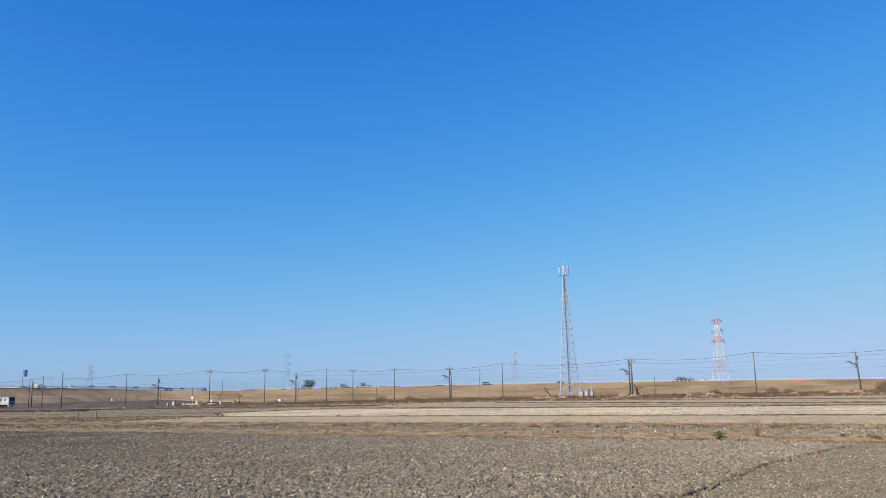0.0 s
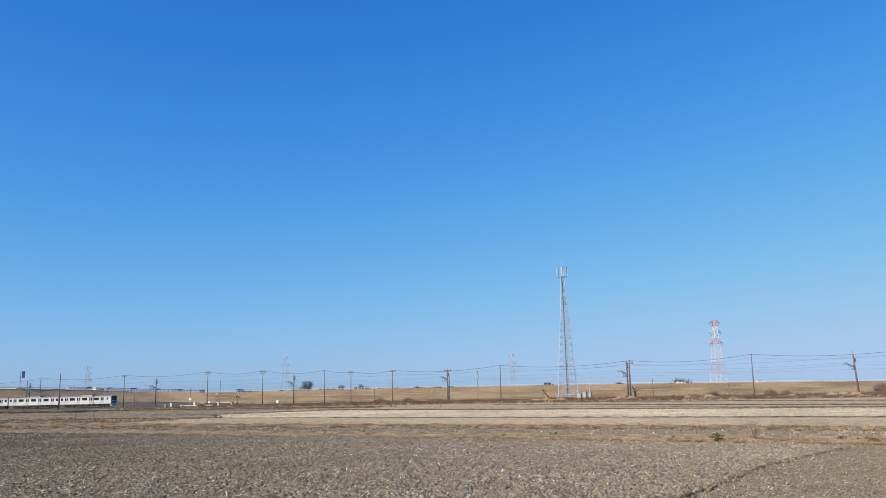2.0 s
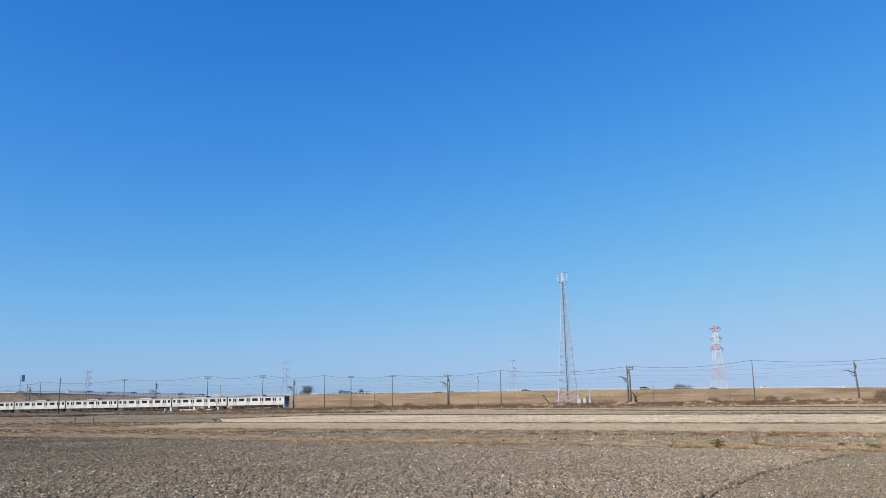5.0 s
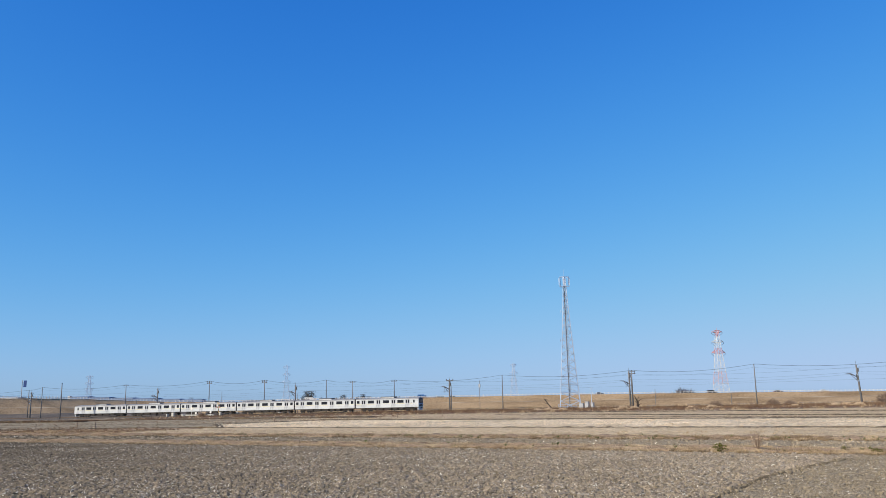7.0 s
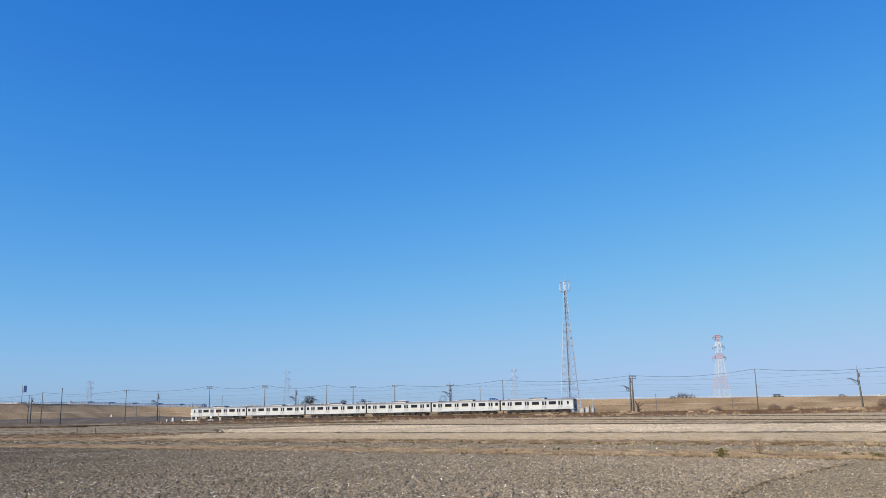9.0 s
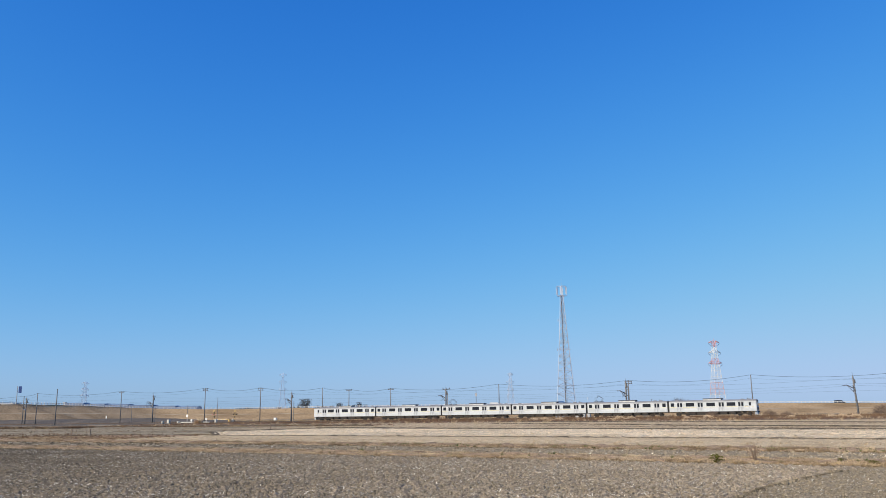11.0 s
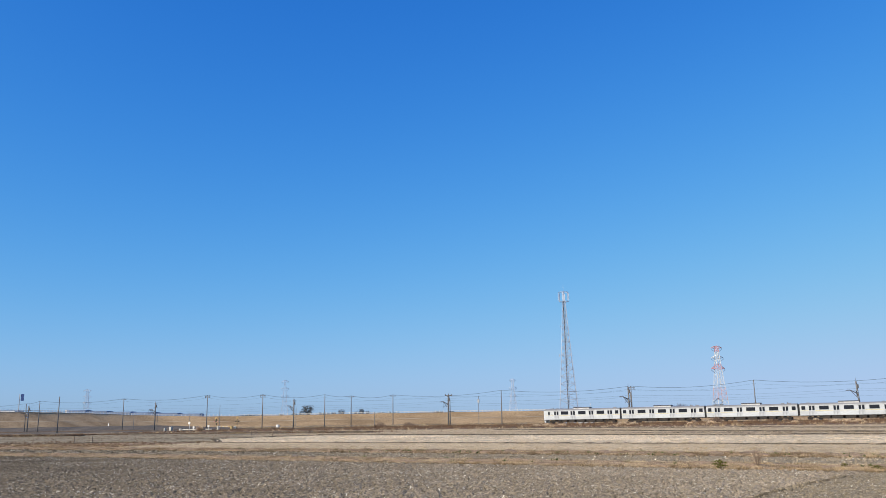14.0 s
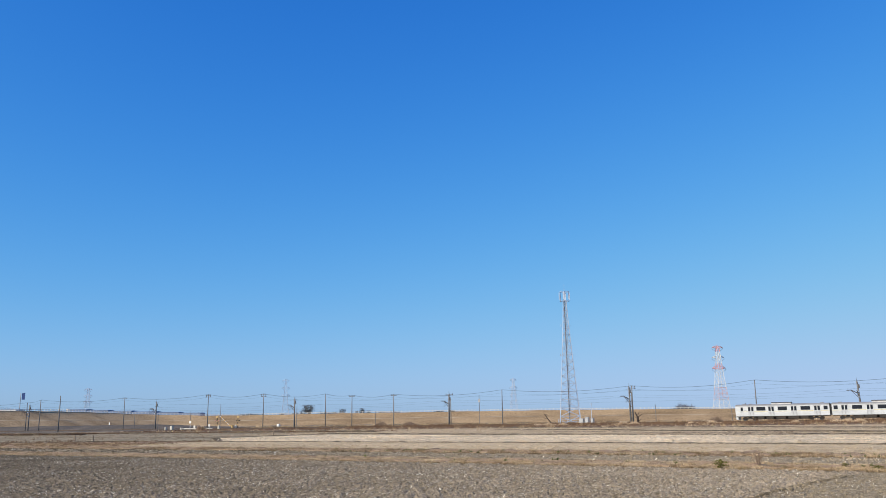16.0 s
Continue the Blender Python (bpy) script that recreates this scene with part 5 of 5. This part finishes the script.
def make_straw():
    rs = np.random.default_rng(12)
    for n, s0, s1, r0, r1, L, W, lift, lab in ((60000, 50, 170, 53.0, 74.3, 0.28, 0.06, 0.10, "cut straw lying on the bright strip"), (34000, 60, 170, 39.0, 51.6, 0.18, 0.035, 0.08, "cut straw lying in the stubble"),
                                               (18000, 30, 170, 75.5, 103.5, 0.32, 0.08, 0.08, "cut straw lying in the stubble"), (14000, 0, 170, 105, 149, 0.45, 0.12, 0.09, "cut straw lying in the far stubble")):
        x, y = scatter(n, s0, s1, r0, r1, rs)
        keep = beyond(x, y, STRAW_NEAR) | (r1 < 52)
        x, y = x[keep], y[keep]
        v, f = flakes(x, y, height(x, y) + lift, L, W, rs, 0.1)
        cloud("cut_straw", v, f, STRAW if r0 == 53 else STUBBLE if r0 < 53 else FAR_STUBBLE, lab, "straw")


def tufted(n, s0, s1, r0, r1, h, w, lean, size, seed, base, floor=-0.4, each=14):
    """Tufts of blades that bend outwards, gathered in patches."""
    rs = np.random.default_rng(seed)
    x, y = scatter(n // each, s0, s1, r0, r1, rs)
    k = ripple(x, y, size, seed)
    keep = k + rs.normal(size=len(x)) * 0.5 > floor
    x, y, k = x[keep], y[keep], k[keep]
    hh = (h * (0.8 + 0.35 * np.clip(k, -1, 1.2)) * rs.uniform(0.5, 1.4, len(x))).repeat(each)
    x, y = x.repeat(each), y.repeat(each)
    m = len(x)
    a, d = rs.uniform(0, math.tau, m), rs.uniform(0.1, 1.0, m)
    out = d * lean * hh
    bx, by = x + np.cos(a) * out * 0.35, y + np.sin(a) * out * 0.35
    z = height(x, y) + base
    top = hh * np.sqrt(np.clip(1.15 - d * d, 0.1, 1)) * rs.uniform(0.6, 1.1, m)
    q = a + rs.normal(size=m) * 0.5
    dx, dy = -np.sin(q) * w / 2, np.cos(q) * w / 2
    V = np.stack([np.stack([bx - dx, by - dy, z], -1), np.stack([bx + dx, by + dy, z], -1),
                  np.stack([x + np.cos(q) * out, y + np.sin(q) * out, z + top], -1)], 1).reshape(-1, 3)
    return V, np.arange(3 * m).reshape(m, 3)


def make_grass():
    cloud("dry_grass", *tufted(330000, 64, 132, 26.9, 30.2, 0.10, 0.014, 2.9, 1.3, 21, 0.06, -0.9), DRY, "dry tan grass on the field bank", "grass")
    cloud("dry_grass", *tufted(120000, 64, 132, 26.9, 28.4, 0.14, 0.016, 2.6, 2.0, 41, 0.03, 0.3, 40), DRY, "thick overhanging tussocks along the field bank", "grass")
    cloud("withered_weeds", *tufted(130000, 64, 132, 26.9, 29.8, 0.13, 0.016, 1.8, 2.0, 22, 0.05, 0.2), BANK_WEED, "brown withered weeds on the field bank", "grass")
    # Dark tussocks in the next two rows stand in for shade under the banks.
    cloud("withered_weeds", *tufted(60000, 64, 132, 26.75, 27.4, 0.12, 0.014, 1.7, 1.1, 46, 0.0, 0.0), BANK_WEED, "dark brown weeds along the foot of the field bank", "grass")
    cloud("withered_weeds", *tufted(50000, 50, 134, 35.0, 35.7, 0.13, 0.016, 1.7, 1.3, 47, 0.0, 0.1), BANK_WEED, "dark brown weeds along the foot of the second bank", "grass")
    cloud("green_weeds", *tufted(12000, 90, 170, 27.2, 30.0, 0.11, 0.03, 1.5, 2.6, 23, 0.09, 0.9), GREEN, "low green weeds on the field bank", "grass")
    cloud("dry_grass", *tufted(230000, 46, 134, 35.2, 39.2, 0.095, 0.018, 2.9, 1.8, 24, 0.06, -0.7), DRY, "dry tan grass on the second field bank", "grass")
    cloud("withered_weeds", *tufted(150000, 46, 134, 35.1, 37.6, 0.13, 0.02, 1.8, 2.6, 25, 0.06, 0.2), BANK_WEED, "brown withered weeds on the second field bank", "grass")
    cloud("green_weeds", *tufted(30000, 80, 170, 35.3, 38, 0.11, 0.03, 1.7, 3.4, 26, 0.09, 0.7), GREEN, "low green weeds on the second field bank", "grass")
    cloud("dry_grass", *tufted(60000, 60, 170, 38.9, 46, 0.08, 0.022, 2.0, 2.4, 42, 0.03, 0.1), DRY, "dry grass that creeps into the stubble", "grass")
    cloud("dry_grass", *tufted(90000, 10, 62, 38.9, 46, 0.10, 0.026, 1.9, 2.4, 27, 0.05), DRY, "dry grass of the rough meadow", "grass")
    cloud("withered_weeds", *tufted(90000, 10, 62, 38.9, 47, 0.12, 0.026, 1.8, 2.8, 28, 0.05, 0.0), WEED, "brown weeds of the rough meadow", "grass")
    cloud("withered_weeds", *tufted(26000, 30, 62, 44.4, 53.4, 0.14, 0.03, 1.5, 1.4, 43, 0.05, 0.7), WEED, "dark weeds along the fallow field's near ridge", "grass")
    cloud("withered_weeds", *tufted(110000, -110, 60, 47, 102, 0.10, 0.035, 2.2, 4.0, 33, 0.02, 0.1, 8), WEED, "scattered brown weeds on the fallow field", "grass")
    cloud("dry_grass", *tufted(70000, -110, 50, 50, 102, 0.05, 0.03, 2.4, 5.0, 34, 0.02, 0.0, 8), DRY, "scattered dry grass on the fallow field", "grass")
    cloud("withered_weeds", *tufted(50000, -120, -10, 87.6, 93.4, 0.30, 0.06, 1.4, 3.0, 44, 0.15, -0.6), WEED, "brown weeds on the dark earth bank", "grass")
    cloud("withered_weeds", *tufted(36000, -40, 40, 104, 116, 0.22, 0.06, 1.5, 4.0, 45, 0.1, 0.2), WEED, "brown weeds on the bank beyond the fallow field", "grass")
    cloud("dry_grass", *tufted(60000, -60, 170, 140, 166, 0.5, 0.07, 1.8, 9.0, 29, 0.0, 0.9), DRY, "tall pale grass tufts before the railway", "grass")
    cloud("withered_weeds", *tufted(90000, -70, 170, 152, 192, 0.4, 0.08, 1.3, 7.0, 30, 0.05, -0.4), WEED, "reddish brown withered weeds beside the railway", "grass")
    cloud("withered_weeds", *tufted(60000, -62, 170, 180, 192.6, 0.62, 0.07, 1.0, 6.0, 35, -0.05, -0.5), WEED, "taller reddish weeds along the track", "grass")
    cloud("withered_weeds", *tufted(80000, -20, 170, 188, 194.2, 0.95, 0.055, 1.0, 7.0, 36, -0.05, -0.3), WEED, "tall withered weeds at the foot of the track", "grass")
    cloud("dry_grass", *tufted(26000, -20, 170, 176, 189, 0.55, 0.055, 1.8, 5.0, 37, -0.05, 1.0), DRY, "pale tan grass tufts below the track", "grass")
    cloud("withered_weeds", *tufted(90000, -55, 170, 202, 226, 0.7, 0.10, 1.2, 8.0, 31, -0.1, -0.8), WEED, "brown weeds behind the railway", "grass")
    cloud("dry_grass", *tufted(70000, -250, 170, 226, 300, 0.8, 0.12, 1.3, 14.0, 32, -0.1, -0.2), DRY, "dry tan grass behind the railway", "grass")


def make_clump(s, r, w, d, h, n, mat, blade, label, seed):
    """A thick clump of long grass: blades that lean out from many roots in an uneven heap."""
    rs = np.random.default_rng(seed)
    t = thing("grass_clump", label, "grass clump", stand(s, r + CAM_RHO - RHO), "grass clumps on the banks")
    for name, k, tall in (("tuft", n, 1.0), ("low_tuft", n // 2, 0.55)):
        u = rs.normal(size=(k, 2)) * 0.42
        q = np.clip(1 - 0.55 * (u ** 2).sum(1), 0.2, 1) * (0.75 + 0.25 * np.sin(u[:, 0] * 5 + seed)) * h * tall * rs.uniform(0.5, 1.1, k)
        root = np.stack([u[:, 0] * w / 2, u[:, 1] * d / 2, np.full(k, -0.1)], -1)
        a = rs.uniform(0, math.tau, k)
        out = np.stack([np.cos(a), np.sin(a)], -1) * (q * rs.uniform(0.2, 0.9, k))[:, None] + u * 0.4 * h
        tip = np.concatenate([root[:, :2] + out, q[:, None]], 1)
        side = np.stack([-np.sin(a), np.cos(a), np.zeros(k)], -1) * blade / 2
        mid = root * 0.45 + tip * 0.55 + np.array([0, 0, 0.16]) * q[:, None]
        V = np.stack([root - side, root + side, mid + side * 0.8, tip, mid - side * 0.8], 1).reshape(-1, 3)
        me = bpy.data.meshes.new(name)
        me.from_pydata(V.tolist(), [], np.arange(5 * k).reshape(k, 5).tolist())
        me.materials.append(mat)
        part(name, me, mat, t)


def make_clumps():
    for i, (s, r, w, d, h) in enumerate(((37.6, 186, 5.4, 2.2, 0.95), (42.0, 186, 4.2, 2.2, 0.8), (57.0, 186, 4.2, 2.2, 0.95), (60.0, 186, 3.4, 2.0, 0.8), (77.7, 186, 3.2, 2.0, 0.9), (73.2, 186, 2.4, 1.8, 0.7),
                                         (103.2, 186, 3.6, 2.2, 1.05), (106.0, 186, 3.4, 2.0, 0.9), (94.2, 186, 2.8, 1.8, 0.7), (-66.6, 187, 3.0, 1.6, 1.5))):
        make_clump(s, r, w, d, h, 1500, PAMPAS, 0.05, "tall pale straw-coloured grass clump beside the railway", 200 + i)
    for i, (s, r, w, h, mat, lab) in enumerate(((121.7, 27.4, 0.5, 0.17, BANK_WEED, "brown withered grass clump on the field bank"), (122.9, 27.5, 0.45, 0.16, BANK_WEED, "brown withered grass clump on the field bank"), (124.2, 27.5, 0.6, 0.18, BANK_WEED, "brown withered grass clump on the field bank"),
                                                (119.9, 27.3, 0.5, 0.15, BANK_WEED, "brown withered grass clump on the field bank"), (123.4, 27.4, 0.5, 0.18, DRY, "tan dry grass clump on the field bank"), (120.6, 27.3, 0.6, 0.17, DRY, "tan dry grass clump on the field bank"),
                                                (117.4, 27.3, 0.6, 0.16, BANK_WEED, "brown withered grass clump on the field bank"), (114.9, 27.3, 0.7, 0.16, DRY, "tan dry grass clump on the field bank"), (112.8, 27.3, 0.6, 0.15, BANK_WEED, "brown withered grass clump on the field bank"),
                                                (108.0, 27.3, 0.8, 0.16, BANK_WEED, "brown withered grass clump on the field bank"), (121.2, 35.8, 0.9, 0.2, BANK_WEED, "brown withered grass clump on the second field bank"), (119.2, 35.7, 0.8, 0.18, BANK_WEED, "brown withered grass clump on the second field bank"),
                                                (123.6, 35.8, 0.9, 0.2, DRY, "tan dry grass clump on the second field bank"), (111.5, 35.7, 0.7, 0.16, GREEN, "low greenish grass clump on the second field bank"), (114.0, 35.8, 0.8, 0.16, GREEN, "low greenish grass clump on the second field bank"),
                                                (116.8, 35.7, 0.7, 0.17, BANK_WEED, "brown withered grass clump on the second field bank"))):
        make_clump(s, r, w, w * 0.7, h + 0.04, 900, mat, 0.009, lab, 230 + i)


def make_stubble():
    for n, (s0, s1, r0, r1, gap, pitch, h, w, lab) in enumerate(((60, 170, 39.0, 51.6, 0.60, 0.22, 0.07, 0.026, "cut rice stubble in rows"), (50, 170, 53.0, 74.2, 1.3, 0.34, 0.085, 0.06, "bright straw stubble in rows"),
                                                                 (30, 170, 75.5, 103.5, 2.2, 0.35, 0.10, 0.06, "rice stubble in rows"), (0, 170, 105, 149, 3.2, 0.35, 0.13, 0.06, "far rice stubble in rows"))):
        rs = np.random.default_rng(70 + n)
        S, Rr = np.meshgrid(np.arange(s0, s1, pitch), np.arange(r0, r1, gap))
        s, r = S.ravel().repeat(4), Rr.ravel().repeat(4)
        keep = rs.uniform(size=len(s)) < 0.75
        s, r = s[keep] + rs.normal(size=keep.sum()) * 0.09, r[keep] + rs.normal(size=keep.sum()) * 0.05 * gap
        a = TH + s / RHO
        x, y = CX + (r + CAM_RHO) * np.sin(a), CY + (r + CAM_RHO) * np.cos(a)
        k = (np.abs(x) < 0.6 * y + 2) & (beyond(x, y, STRAW_NEAR) | (r1 < 52))
        x, y = x[k], y[k]
        v, f = blades(x, y, np.full(len(x), h), w, 0.5, rs, height(x, y) + 0.02)
        cloud("rice_stubble", v, f, STRAW if r0 == 53 else STUBBLE if r0 < 53 else FAR_STUBBLE, lab, "stubble")


def make_plants():
    for n, (s, r, w, h, lab) in enumerate(((119.15, 27.1, 0.34, 0.28, "small dark green bush on the field bank"), (123.4, 28.4, 0.16, 0.16, "small green weed on the field bank"), (124.6, 27.6, 0.26, 0.16, "small green weed on the field bank"))):
        rs = np.random.default_rng(90 + n)
        t = thing("bush", lab, "bush", stand(s, r + CAM_RHO - RHO, 0, 0.07))
        stems = Shape()
        for i in range(9):
            a, q = rs.uniform(0, math.tau), rs.uniform(0.2, 0.5)
            stems.tube((0, 0, -0.05), (math.cos(a) * w * q, math.sin(a) * w * q, h * rs.uniform(0.5, 1)), 0.008, 0.004, 5)
        part("stems", stems, TWIG, t)
        k = 420
        d = rs.normal(size=(k, 3))
        c = d / np.linalg.norm(d, axis=1)[:, None] * rs.uniform(0.3, 1, (k, 1)) ** 0.5 * np.array([w / 2, w / 2, h / 2]) + np.array([0, 0, h / 2])
        c[:, :2] += 0.25 * w * np.sin(c[:, 2:] * 20 / h + np.array([0, 2.0]))
        V = (c[:, None] + rs.normal(size=(k, 3, 3)) * 0.05 * w).reshape(-1, 3)
        me = bpy.data.meshes.new("leaves")
        me.from_pydata(V.tolist(), [], np.arange(3 * k).reshape(k, 3).tolist())
        me.materials.append(LEAF_GREEN)
        part("leaves", me, LEAF_GREEN, t)
    rs = np.random.default_rng(95)
    t = thing("bush", "thin bare reddish shrub on the field bank", "bush", stand(120.35, 27.9 + CAM_RHO - RHO, 0, 0.07))
    for i in range(22):
        a, q, h = rs.uniform(0, math.tau), rs.uniform(0.1, 0.3), rs.uniform(0.25, 0.6)
        tip = Vector((math.cos(a) * q, math.sin(a) * q, h))
        sh = Shape().tube((0, 0, -0.05), tip * 0.55 + Vector((0, 0, 0.05)), 0.006, 0.004, 5).tube(tip * 0.55 + Vector((0, 0, 0.05)), tip, 0.004, 0.002, 4)
        for j in range(3):
            m = tip * rs.uniform(0.4, 0.9)
            sh.tube(m, m + Vector((rs.normal() * 0.09, rs.normal() * 0.09, 0.14)), 0.004, 0.002, 4)
        part("branch", sh, TWIG, t)


make_litter()
make_straw()
make_grass()
make_clumps()
make_stubble()
make_plants()


# ---- what moves ----
def tail_s(t):
    """Where the train's tail is along the track."""
    return -267.2 + 20.1 * t + 0.101 * t * t


def motions():
    for i, car in enumerate(TRAIN):
        rows = []
        for k in range(33):
            t = k * 0.5
            s = tail_s(t) + 10 + 20 * i
            x, y = at(s)
            turn = -math.degrees(TH + s / RHO)
            rows.append((t, pose(x, y, rail_z(s), 0, -math.degrees(GRADE), turn) if i else pose(x, y, rail_z(s), 0, math.degrees(GRADE), turn + 180)))
        walk(car, rows)
    for x0, speed, gain, car in TRAFFIC:
        start = min((q for q in LINE if q[0].y > 300), key=lambda q: abs(q[0].x - x0))[2]
        rows = []
        for k in range(17):
            i, part_way = divmod(min(max(start + speed * k + gain * k * k, 0), LINE[-3][2]) / 2.0, 1)
            p, q = LINE[int(i)][0], LINE[int(i) + 1][0]
            here = p.lerp(q, part_way)
            rows.append((k, pose(here.x, here.y + 0.8, here.z - 0.45, 0, 0, math.degrees(math.atan2(q.y - p.y, q.x - p.x)))))
        walk(car, rows)
    base = stand(-68.6, 6.5, 0, 1.1)
    walk(ARM, [(t, base @ pose(0, 0, 0, 0, a, 0)) for t, a in ((0, 0), (14.7, 0), (15.0, 3), (15.5, 25), (16, 38))])


motions()
